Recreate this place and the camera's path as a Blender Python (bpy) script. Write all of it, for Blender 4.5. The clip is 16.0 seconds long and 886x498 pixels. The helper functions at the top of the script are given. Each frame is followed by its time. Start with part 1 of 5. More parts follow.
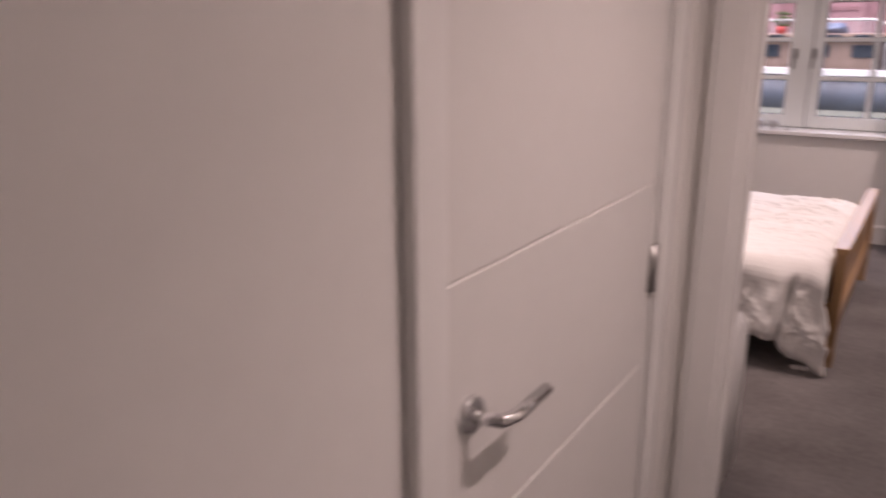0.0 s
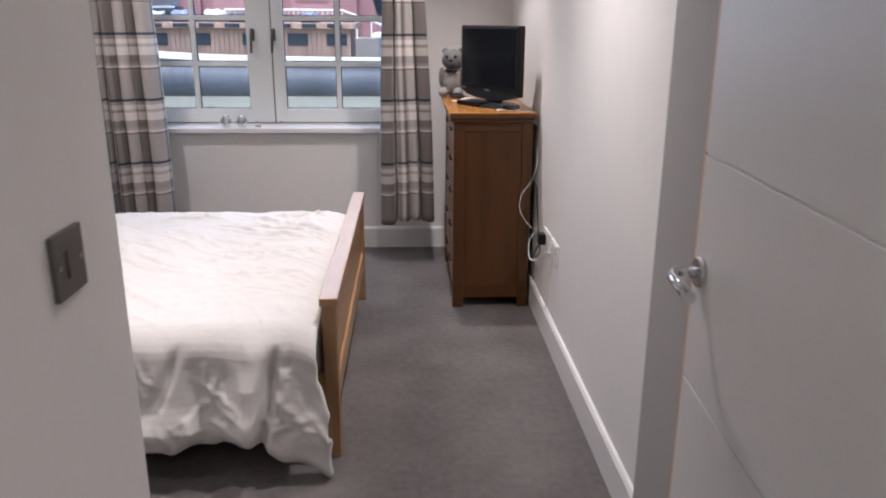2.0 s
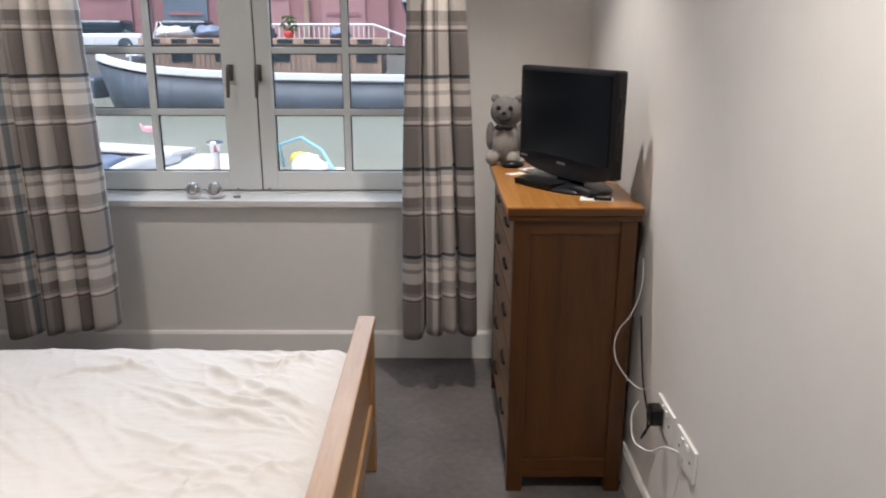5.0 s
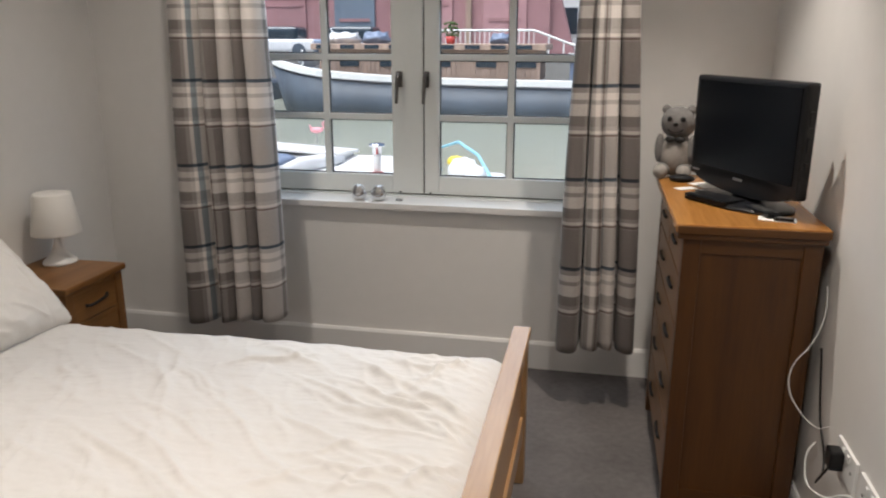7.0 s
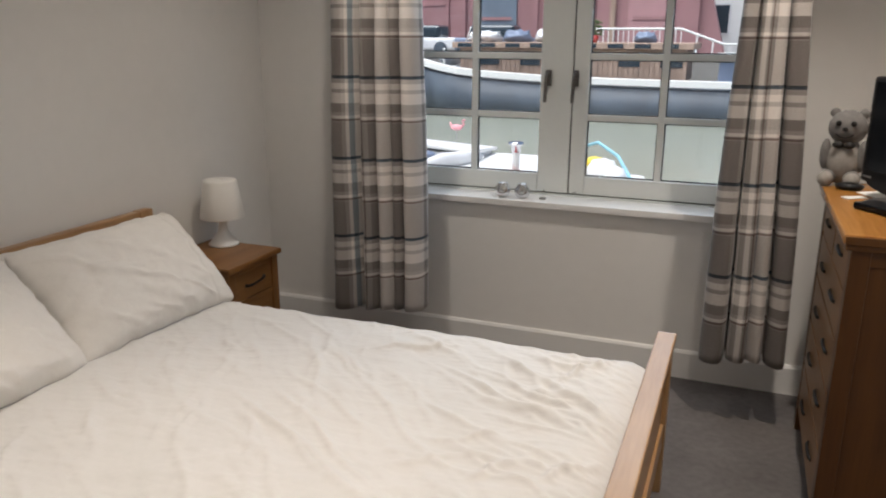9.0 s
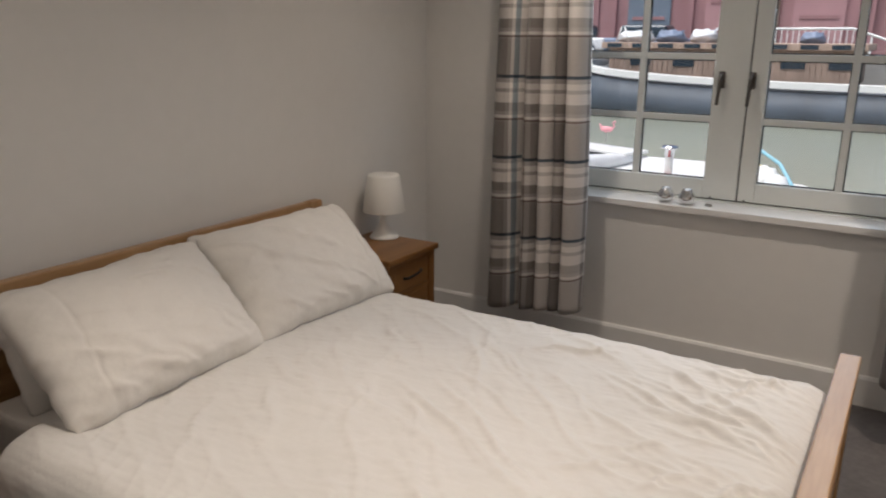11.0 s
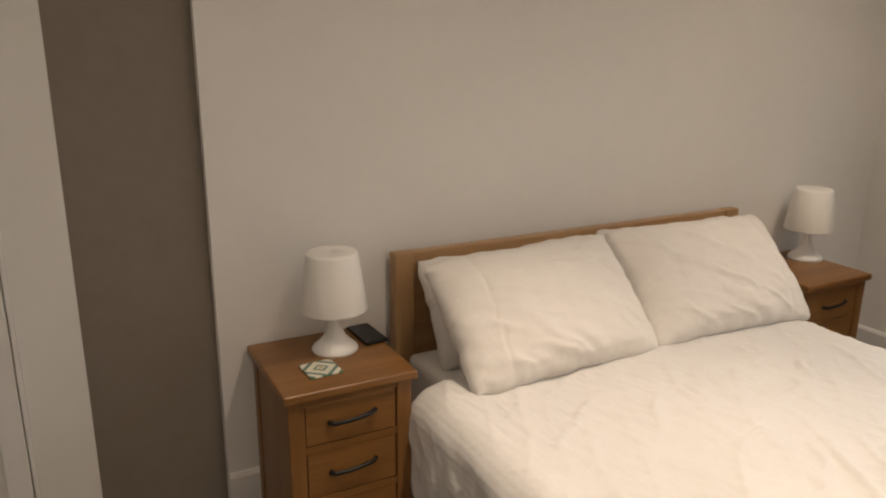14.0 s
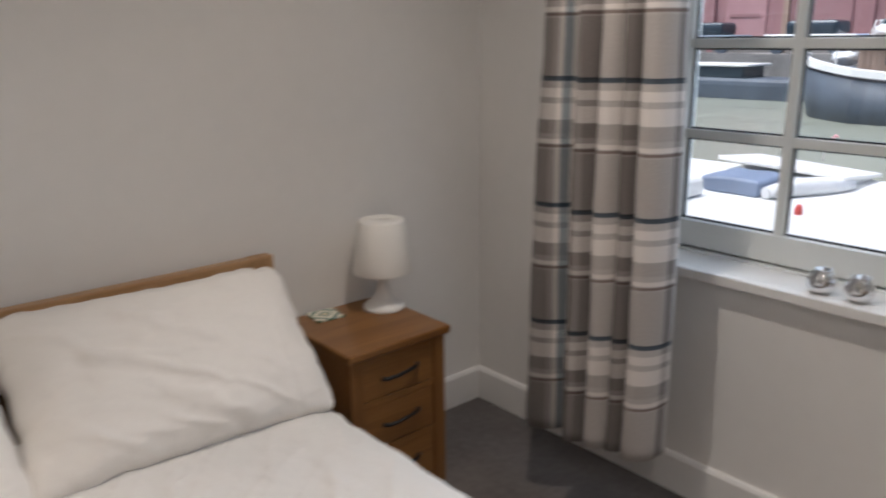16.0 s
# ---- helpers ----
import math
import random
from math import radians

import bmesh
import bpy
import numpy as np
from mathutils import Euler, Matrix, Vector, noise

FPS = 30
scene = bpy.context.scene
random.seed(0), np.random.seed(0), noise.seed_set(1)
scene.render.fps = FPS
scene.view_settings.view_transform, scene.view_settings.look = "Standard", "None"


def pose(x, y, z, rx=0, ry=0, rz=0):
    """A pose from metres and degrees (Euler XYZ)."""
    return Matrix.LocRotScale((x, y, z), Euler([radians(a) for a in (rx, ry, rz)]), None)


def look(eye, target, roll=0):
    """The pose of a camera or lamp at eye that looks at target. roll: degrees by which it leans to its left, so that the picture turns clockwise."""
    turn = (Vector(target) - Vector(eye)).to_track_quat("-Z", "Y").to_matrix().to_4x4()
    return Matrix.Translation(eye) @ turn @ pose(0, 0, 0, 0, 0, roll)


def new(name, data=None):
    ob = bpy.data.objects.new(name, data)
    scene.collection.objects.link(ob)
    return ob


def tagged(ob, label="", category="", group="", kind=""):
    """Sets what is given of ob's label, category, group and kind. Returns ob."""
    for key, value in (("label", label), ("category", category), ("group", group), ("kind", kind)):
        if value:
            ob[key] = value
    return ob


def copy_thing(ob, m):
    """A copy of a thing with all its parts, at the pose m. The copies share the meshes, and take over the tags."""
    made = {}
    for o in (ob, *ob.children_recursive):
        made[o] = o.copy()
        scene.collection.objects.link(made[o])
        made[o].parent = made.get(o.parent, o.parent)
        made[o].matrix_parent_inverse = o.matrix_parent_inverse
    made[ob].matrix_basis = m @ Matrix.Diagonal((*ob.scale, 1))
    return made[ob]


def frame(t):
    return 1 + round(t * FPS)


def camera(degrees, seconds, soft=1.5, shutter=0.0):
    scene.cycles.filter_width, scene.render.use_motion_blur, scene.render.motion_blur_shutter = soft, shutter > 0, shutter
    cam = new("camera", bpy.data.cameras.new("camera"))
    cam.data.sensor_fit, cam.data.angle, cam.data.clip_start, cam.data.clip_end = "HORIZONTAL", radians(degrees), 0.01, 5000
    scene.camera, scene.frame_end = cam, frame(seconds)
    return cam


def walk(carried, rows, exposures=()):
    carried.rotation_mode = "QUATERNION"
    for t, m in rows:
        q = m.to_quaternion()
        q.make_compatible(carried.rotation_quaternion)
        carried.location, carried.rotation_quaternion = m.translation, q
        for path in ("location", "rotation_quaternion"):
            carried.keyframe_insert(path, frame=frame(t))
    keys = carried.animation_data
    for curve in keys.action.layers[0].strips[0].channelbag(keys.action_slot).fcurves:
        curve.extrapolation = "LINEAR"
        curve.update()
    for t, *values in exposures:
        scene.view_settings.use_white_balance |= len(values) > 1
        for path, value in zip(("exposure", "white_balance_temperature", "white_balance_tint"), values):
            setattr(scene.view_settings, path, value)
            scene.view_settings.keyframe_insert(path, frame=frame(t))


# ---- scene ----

# ---------------------------------------------------------------- camera
cam = camera(60.7, 16.0, soft=2.0, shutter=0.4)
PATH = [
    (0, (0.563, 2.041, 1.450), (-0.492, 3.647, 0.895), -0.3),
    (0.2, (0.535, 2.185, 1.456), (-0.323, 3.893, 0.873), 0.4),
    (0.5, (0.487, 2.458, 1.434), (-0.043, 4.298, 0.855), 0.7),
    (1, (0.5, 2.762, 1.414), (0.474, 4.677, 0.838), 0.8),
    (1.5, (0.538, 3.069, 1.389), (0.647, 4.98, 0.81), 0.4),
    (2, (0.538, 3.375, 1.361), (0.625, 5.288, 0.785), 0.3),
    (2.5, (0.514, 3.722, 1.382), (0.578, 5.637, 0.807), 0.3),
    (3, (0.543, 4.008, 1.397), (0.591, 5.923, 0.823), 0.1),
    (3.5, (0.576, 4.287, 1.422), (0.618, 6.203, 0.849), 0.1),
    (5.8, (0.515, 4.752, 1.448), (0.426, 6.677, 0.911), 0.2),
    (6, (0.515, 4.752, 1.447), (0.369, 6.674, 0.911), 0.1),
    (6.5, (0.509, 4.75, 1.453), (0.232, 6.657, 0.916), 0.0),
    (7, (0.491, 4.736, 1.456), (0.109, 6.625, 0.92), 0.1),
    (7.5, (0.474, 4.724, 1.456), (0.004, 6.593, 0.919), 0.2),
    (8, (0.471, 4.717, 1.453), (-0.084, 6.563, 0.92), 0.2),
    (8.5, (0.461, 4.703, 1.457), (-0.173, 6.523, 0.92), 0.2),
    (11, (0.364, 4.65, 1.455), (-0.659, 6.281, 0.913), 0.3),
    (11.5, (0.325, 4.615, 1.458), (-0.798, 6.178, 0.913), 0.4),
    (12, (0.296, 4.593, 1.458), (-0.948, 6.061, 0.911), 0.5),
    (12.5, (0.28, 4.581, 1.46), (-1.083, 5.938, 0.912), 0.7),
    (13, (0.277, 4.581, 1.444), (-1.216, 5.797, 0.904), 0.4),
    (13.5, (0.289, 4.585, 1.433), (-1.328, 5.633, 0.898), 0.4),
    (14, (0.301, 4.641, 1.437), (-1.401, 5.538, 0.892), 0.5),
    (14.5, (0.257, 4.831, 1.368), (-1.492, 5.652, 0.852), -0.2),
    (15, (0.193, 5.183, 1.412), (-1.535, 6.024, 0.858), 0.2),
    (15.5, (0.193, 5.587, 1.357), (-1.419, 6.652, 0.84), -0.5),
    (16, (0.212, 6.02, 1.396), (-1.245, 7.282, 0.86), -0.6),
]
EXPOSURES = [(0, 0.3, 6300, 33), (0.5, 0.28, 6150, 27), (1.5, 0.46, 5600, 18), (2.5, 0.3, 5500, 14), (3.5, 0.24, 5550, 13), (6, 0.14, 5850, 8), (8.5, 0.04, 6000, 8), (11, -0.25, 6200, 10), (12.5, -0.15, 6600, 11), (13.5, 0.1, 6950, 10), (14, 0.25, 6950, 11), (15, 0.28, 6650, 11), (15.5, 0.15, 6400, 11), (16, 0.06, 5850, 10)]
walk(cam, [(t, look(eye, target, roll)) for t, eye, target, roll in PATH], EXPOSURES)

# ---------------------------------------------------------------- light
world = bpy.data.worlds.new("overcast_sky")
scene.world = world
world.use_nodes = True
_n = world.node_tree.nodes
_sky = _n.new("ShaderNodeTexSky")
_sky.sky_type = "NISHITA"
_sky.sun_disc = False
_sky.sun_elevation = radians(68)
_sky.sun_rotation = radians(214)
_sky.dust_density = 4.0
world.node_tree.links.new(_sky.outputs[0], _n["Background"].inputs[0])
_n["Background"].inputs[1].default_value = 0.15

sun = new("sun", bpy.data.lights.new("sun", "SUN"))
sun.data.energy, sun.data.angle, sun.data.color = 5.0, radians(50), (1.0, 0.97, 0.93)
sun.matrix_world = look((-6, 2, 36), (2, 14, 0))

# sky light entering by the window
win_light = new("window_daylight", bpy.data.lights.new("window_daylight", "AREA"))
win_light.data.shape, win_light.data.size, win_light.data.size_y = "RECTANGLE", 1.6, 1.2
win_light.data.energy, win_light.data.color = 11, (0.80, 0.90, 1.0)
win_light.data.spread = radians(130)
win_light.matrix_world = look((-0.31, 8.24, 1.45), (-0.31, 7.35, 0.60))

# x, y, then the energy and cone of the beam and of its spill
# The fifth row is a fill lamp, added to brighten the bed's near side.
DOWNLIGHTS_AND_FILL = [(-0.72, 5.68, 64, 64, 14, 140), (0.68, 5.68, 34, 80, 54, 136), (0.655, 7.20, 72, 88, 6, 150), (-0.88, 7.2, 26, 80, 24, 136), (-0.75, 4.60, 10, 80, 14, 130), (0.95, 3.1, 30, 100, 28, 140)]
for x, y, beam, cone, spill, wide in DOWNLIGHTS_AND_FILL:
    for energy, angle in ((beam, cone), (spill, wide)):
        d = new("downlight_lamp", bpy.data.lights.new("downlight_lamp", "SPOT"))
        d.data.energy, d.data.color = energy, (1.0, 0.845, 0.69)
        d.data.spot_size, d.data.spot_blend, d.data.shadow_soft_size = radians(angle), 0.95, 0.025
        d.matrix_world = look((x, y, 2.365), (x, y + 0.001, 0))


# ---------------------------------------------------------------- materials
def material(name, base, rough=0.6, metal=0.0, var=0.0, scale=8.0, bump=0.0, bscale=60.0, spec=0.5, stretch=(1, 1, 1), fine=0.0):
    """A principled surface with two scales of colour variation and a fine relief."""
    m = bpy.data.materials.new(name)
    m.use_nodes = True
    t = m.node_tree
    b = t.nodes["Principled BSDF"]
    b.inputs["Base Color"].default_value = (*base, 1)
    b.inputs["Roughness"].default_value = rough
    b.inputs["Metallic"].default_value = metal
    b.inputs["Specular IOR Level"].default_value = spec
    co = t.nodes.new("ShaderNodeTexCoord")
    mp = t.nodes.new("ShaderNodeMapping")
    mp.inputs["Scale"].default_value = stretch
    t.links.new(co.outputs["Object"], mp.inputs["Vector"])
    if var:
        n1 = t.nodes.new("ShaderNodeTexNoise")
        n1.inputs["Scale"].default_value, n1.inputs["Detail"].default_value = scale, 4
        n2 = t.nodes.new("ShaderNodeTexNoise")
        n2.inputs["Scale"].default_value, n2.inputs["Detail"].default_value = scale * 14, 2
        t.links.new(mp.outputs[0], n1.inputs["Vector"])
        t.links.new(mp.outputs[0], n2.inputs["Vector"])
        mx = t.nodes.new("ShaderNodeMix")
        mx.inputs[0].default_value = 0.4 if fine == 0 else fine
        t.links.new(n1.outputs["Fac"], mx.inputs[2])
        t.links.new(n2.outputs["Fac"], mx.inputs[3])
        r = t.nodes.new("ShaderNodeValToRGB")
        r.color_ramp.elements[0].position, r.color_ramp.elements[1].position = 0.3, 0.7
        r.color_ramp.elements[0].color = (*[c * (1 - var) for c in base], 1)
        r.color_ramp.elements[1].color = (*[min(1, c * (1 + var)) for c in base], 1)
        t.links.new(mx.outputs[0], r.inputs[0])
        t.links.new(r.outputs[0], b.inputs["Base Color"])
    if bump:
        n3 = t.nodes.new("ShaderNodeTexNoise")
        n3.inputs["Scale"].default_value, n3.inputs["Detail"].default_value = bscale, 3
        t.links.new(mp.outputs[0], n3.inputs["Vector"])
        bp = t.nodes.new("ShaderNodeBump")
        bp.inputs["Strength"].default_value, bp.inputs["Distance"].default_value = bump, 0.004
        t.links.new(n3.outputs["Fac"], bp.inputs["Height"])
        t.links.new(bp.outputs[0], b.inputs["Normal"])
    return m


def wood(name, dark, light, along, rough=0.42, scale=1.0):
    """Oiled timber: long grain along the axis 'x', 'y' or 'z', with pores and broad bands."""
    m = bpy.data.materials.new(name)
    m.use_nodes = True
    t = m.node_tree
    b = t.nodes["Principled BSDF"]
    b.inputs["Roughness"].default_value = rough
    co = t.nodes.new("ShaderNodeTexCoord")
    mp = t.nodes.new("ShaderNodeMapping")
    k = {"x": (1.2, 16, 16), "y": (16, 1.2, 16), "z": (16, 16, 1.2)}[along]
    mp.inputs["Scale"].default_value = tuple(v * scale for v in k)
    t.links.new(co.outputs["Object"], mp.inputs["Vector"])
    info = t.nodes.new("ShaderNodeObjectInfo")
    add = t.nodes.new("ShaderNodeVectorMath")
    mul = t.nodes.new("ShaderNodeMath")
    mul.operation = "MULTIPLY"
    mul.inputs[1].default_value = 37.0
    t.links.new(info.outputs["Random"], mul.inputs[0])
    t.links.new(mp.outputs[0], add.inputs[0])
    t.links.new(mul.outputs[0], add.inputs[1])
    n1 = t.nodes.new("ShaderNodeTexNoise")
    n1.inputs["Scale"].default_value, n1.inputs["Detail"].default_value, n1.inputs["Distortion"].default_value = 1.0, 6, 0.7
    n2 = t.nodes.new("ShaderNodeTexNoise")
    n2.inputs["Scale"].default_value, n2.inputs["Detail"].default_value = 7.0, 2
    t.links.new(add.outputs[0], n1.inputs["Vector"])
    t.links.new(add.outputs[0], n2.inputs["Vector"])
    mx = t.nodes.new("ShaderNodeMix")
    mx.inputs[0].default_value = 0.3
    t.links.new(n1.outputs["Fac"], mx.inputs[2])
    t.links.new(n2.outputs["Fac"], mx.inputs[3])
    r = t.nodes.new("ShaderNodeValToRGB")
    r.color_ramp.elements[0].position, r.color_ramp.elements[1].position = 0.34, 0.66
    r.color_ramp.elements[0].color, r.color_ramp.elements[1].color = (*dark, 1), (*light, 1)
    t.links.new(mx.outputs[0], r.inputs[0])
    t.links.new(r.outputs[0], b.inputs["Base Color"])
    bp = t.nodes.new("ShaderNodeBump")
    bp.inputs["Strength"].default_value, bp.inputs["Distance"].default_value = 0.12, 0.002
    t.links.new(n2.outputs["Fac"], bp.inputs["Height"])
    t.links.new(bp.outputs[0], b.inputs["Normal"])
    return m


def stops(t, vec, axis, period, bands):
    """A repeating row of flat colour bands along one component of a vector."""
    sep = t.nodes.new("ShaderNodeSeparateXYZ")
    t.links.new(vec, sep.inputs[0])
    div = t.nodes.new("ShaderNodeMath")
    div.operation = "DIVIDE"
    div.inputs[1].default_value = period
    t.links.new(sep.outputs[axis], div.inputs[0])
    fr = t.nodes.new("ShaderNodeMath")
    fr.operation = "FRACT"
    t.links.new(div.outputs[0], fr.inputs[0])
    r = t.nodes.new("ShaderNodeValToRGB")
    r.color_ramp.interpolation = "CONSTANT"
    e = r.color_ramp.elements
    e[0].position, e[0].color = bands[0][0], (*bands[0][1], 1)
    e[1].position, e[1].color = bands[1][0], (*bands[1][1], 1)
    for p, c in bands[2:]:
        e.new(p).color = (*c, 1)
    t.links.new(fr.outputs[0], r.inputs[0])
    return r.outputs[0]


def plaid():
    m = bpy.data.materials.new("plaid_fabric")
    m.use_nodes = True
    t = m.node_tree
    b = t.nodes["Principled BSDF"]
    b.inputs["Roughness"].default_value = 0.9
    b.inputs["Specular IOR Level"].default_value = 0.15
    b.inputs["Sheen Weight"].default_value = 0.2
    uv = t.nodes.new("ShaderNodeUVMap")
    uv.uv_map = "cloth"
    cream, greige, taupe = (0.84, 0.79, 0.75), (0.35, 0.325, 0.31), (0.195, 0.173, 0.162)
    white, blue, brown, teal = (1, 1, 1), (0.16, 0.21, 0.27), (0.46, 0.39, 0.37), (0.42, 0.50, 0.57)
    down = [(0, greige), (0.05, cream), (0.12, greige), (0.165, cream), (0.29, taupe), (0.40, greige), (0.445, cream), (0.48, greige), (0.52, taupe), (0.97, greige)]
    across = [(0, cream), (0.30, greige), (0.36, cream), (0.40, greige), (0.50, taupe), (0.76, greige), (0.80, cream)]
    a = stops(t, uv.outputs[0], 1, 0.372, down)
    c = stops(t, uv.outputs[0], 0, 0.36, across)
    mx = t.nodes.new("ShaderNodeMix")
    mx.data_type, mx.inputs[0].default_value = "RGBA", 0.5
    t.links.new(a, mx.inputs[6])
    t.links.new(c, mx.inputs[7])
    for axis, period, lines in ((1, 0.372, [(0, white), (0.485, brown), (0.508, white), (0.955, blue), (0.995, white)]), (0, 0.36, [(0, white), (0.42, brown), (0.437, white), (0.83, teal), (0.885, white)])):
        ml = t.nodes.new("ShaderNodeMix")
        ml.data_type, ml.blend_type, ml.inputs[0].default_value = "RGBA", "MULTIPLY", 1.0
        t.links.new(mx.outputs[2], ml.inputs[6])
        t.links.new(stops(t, uv.outputs[0], axis, period, lines), ml.inputs[7])
        mx = ml
    n = t.nodes.new("ShaderNodeTexNoise")
    n.inputs["Scale"].default_value = 260
    t.links.new(uv.outputs[0], n.inputs["Vector"])
    mm = t.nodes.new("ShaderNodeMix")
    mm.data_type, mm.blend_type, mm.inputs[0].default_value = "RGBA", "OVERLAY", 0.35
    t.links.new(mx.outputs[2], mm.inputs[6])
    t.links.new(n.outputs["Fac"], mm.inputs[7])
    t.links.new(mm.outputs[2], b.inputs["Base Color"])
    thin = t.nodes.new("ShaderNodeBsdfTranslucent")
    t.links.new(mm.outputs[2], thin.inputs["Color"])
    both = t.nodes.new("ShaderNodeMixShader")
    both.inputs[0].default_value = 0.22
    t.links.new(b.outputs[0], both.inputs[1])
    t.links.new(thin.outputs[0], both.inputs[2])
    t.links.new(both.outputs[0], t.nodes["Material Output"].inputs[0])
    bp = t.nodes.new("ShaderNodeBump")
    bp.inputs["Strength"].default_value, bp.inputs["Distance"].default_value = 0.25, 0.002
    t.links.new(n.outputs["Fac"], bp.inputs["Height"])
    t.links.new(bp.outputs[0], b.inputs["Normal"])
    return m


def bedding(name, base, stripes):
    """Cotton with a fine weave; stripes: woven satin stripes along the bed."""
    m = material(name, base, 0.85, 0, 0.03, 5.0, spec=0.2)
    t = m.node_tree
    b = t.nodes["Principled BSDF"]
    b.inputs["Sheen Weight"].default_value = 0.15
    co = t.nodes.new("ShaderNodeTexCoord")
    n = t.nodes.new("ShaderNodeTexNoise")
    n.inputs["Scale"].default_value, n.inputs["Detail"].default_value = 22, 5
    t.links.new(co.outputs["Object"], n.inputs["Vector"])
    bp = t.nodes.new("ShaderNodeBump")
    bp.inputs["Strength"].default_value, bp.inputs["Distance"].default_value = 0.35, 0.008
    t.links.new(n.outputs["Fac"], bp.inputs["Height"])
    out = bp
    if stripes:
        uv = t.nodes.new("ShaderNodeUVMap")
        uv.uv_map = "cloth"
        sep = t.nodes.new("ShaderNodeSeparateXYZ")
        t.links.new(uv.outputs[0], sep.inputs[0])
        ml = t.nodes.new("ShaderNodeMath")
        ml.operation = "MULTIPLY"
        ml.inputs[1].default_value = 6.283 / 0.022
        t.links.new(sep.outputs[1], ml.inputs[0])
        sn = t.nodes.new("ShaderNodeMath")
        sn.operation = "SINE"
        t.links.new(ml.outputs[0], sn.inputs[0])
        b2 = t.nodes.new("ShaderNodeBump")
        b2.inputs["Strength"].default_value, b2.inputs["Distance"].default_value = 0.16, 0.001
        t.links.new(sn.outputs[0], b2.inputs["Height"])
        t.links.new(bp.outputs[0], b2.inputs["Normal"])
        out = b2
    t.links.new(out.outputs[0], b.inputs["Normal"])
    return m


def glass(name, tint=(1, 1, 1)):
    m = bpy.data.materials.new(name)
    m.use_nodes = True
    t = m.node_tree
    t.nodes.remove(t.nodes["Principled BSDF"])
    tr = t.nodes.new("ShaderNodeBsdfTransparent")
    tr.inputs[0].default_value = (*tint, 1)
    gl = t.nodes.new("ShaderNodeBsdfGlossy")
    gl.inputs["Roughness"].default_value = 0.02
    fr = t.nodes.new("ShaderNodeFresnel")
    fr.inputs[0].default_value = 1.45
    mx = t.nodes.new("ShaderNodeMixShader")
    t.links.new(fr.outputs[0], mx.inputs[0])
    t.links.new(tr.outputs[0], mx.inputs[1])
    t.links.new(gl.outputs[0], mx.inputs[2])
    t.links.new(mx.outputs[0], t.nodes["Material Output"].inputs[0])
    return m


WALL = material("wall_paint", (0.78, 0.763, 0.741), 0.75, 0, 0.025, 1.2, 0.06, 240, spec=0.3)
CEIL = material("ceiling_paint", (0.82, 0.81, 0.79), 0.85, 0, 0.02, 1.0, 0.05, 200, spec=0.2)
GLOSS = material("white_satin_paint", (0.80, 0.79, 0.775), 0.35, 0, 0.02, 2.0, 0.03, 60)
CARPET = material("grey_carpet", (0.138, 0.126, 0.122), 0.97, 0, 0.32, 2.6, 0.5, 700, spec=0.08, fine=0.3)
DOORM = material("door_paint", (0.74, 0.725, 0.705), 0.4, 0, 0.02, 1.5, 0.03, 80)
OAK_Y = wood("oak_along_y", (0.320, 0.180, 0.080), (0.448, 0.280, 0.136), "y", 0.3)
OAK_Z = wood("oak_along_z", (0.320, 0.180, 0.080), (0.448, 0.280, 0.136), "z")
OAK_X = wood("oak_along_x", (0.320, 0.180, 0.080), (0.448, 0.280, 0.136), "x")
# One oak toned by facing: shade put into the sides, light into the top.
CHEST_SHADE_Z = wood("chest_oak_shade_z", (0.060, 0.0215, 0.004), (0.104, 0.041, 0.008), "z", 0.34)
CHEST_SHADE_X = wood("chest_oak_shade_x", (0.066, 0.024, 0.0045), (0.112, 0.045, 0.009), "x", 0.34)
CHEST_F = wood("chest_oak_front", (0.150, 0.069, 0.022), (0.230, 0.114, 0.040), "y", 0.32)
CHEST_LIT_Y = wood("chest_oak_lit_y", (0.29, 0.120, 0.022), (0.42, 0.195, 0.045), "y", 0.27)
STAND_Z = wood("nightstand_oak_z", (0.165, 0.072, 0.020), (0.250, 0.118, 0.036), "z", 0.36)
STAND_Y = wood("nightstand_oak_y", (0.178, 0.078, 0.021), (0.268, 0.128, 0.038), "y", 0.33)
PALE_OAK = wood("pale_oak_lipping", (0.50, 0.30, 0.14), (0.66, 0.43, 0.23), "z")
CHROME = material("polished_chrome", (0.75, 0.75, 0.76), 0.12, 1.0, 0.04, 30)
STEEL = material("brushed_steel", (0.42, 0.41, 0.40), 0.38, 1.0, 0.08, 60, stretch=(1, 1, 14))
BRONZE = material("dark_bronze", (0.16, 0.145, 0.135), 0.42, 0.8, 0.12, 50)
IRON = material("black_iron", (0.025, 0.024, 0.024), 0.45, 0.6, 0.2, 40, 0.1, 120)
BLACK = material("black_plastic", (0.007, 0.007, 0.008), 0.3, 0, 0.15, 30, spec=0.35)
SCREEN = material("screen_glass", (0.004, 0.005, 0.007), 0.16, 0, 0.1, 2.0, spec=0.25)
PLASTIC = material("white_plastic", (0.80, 0.80, 0.79), 0.35, 0, 0.02, 20)
SHADE = material("lampshade_plastic", (0.84, 0.82, 0.78), 0.45, 0, 0.02, 12)
RUBBER = material("dark_seal", (0.03, 0.03, 0.03), 0.6, 0, 0.1, 30)
UPVC = material("window_paint", (0.80, 0.82, 0.80), 0.32, 0, 0.02, 3.0)
PAPER = material("white_paper", (0.82, 0.82, 0.80), 0.8, 0, 0.03, 30)
KNIT = material("grey_knit", (0.19, 0.183, 0.178), 0.95, 0, 0.2, 60, 0.8, 300, spec=0.1)
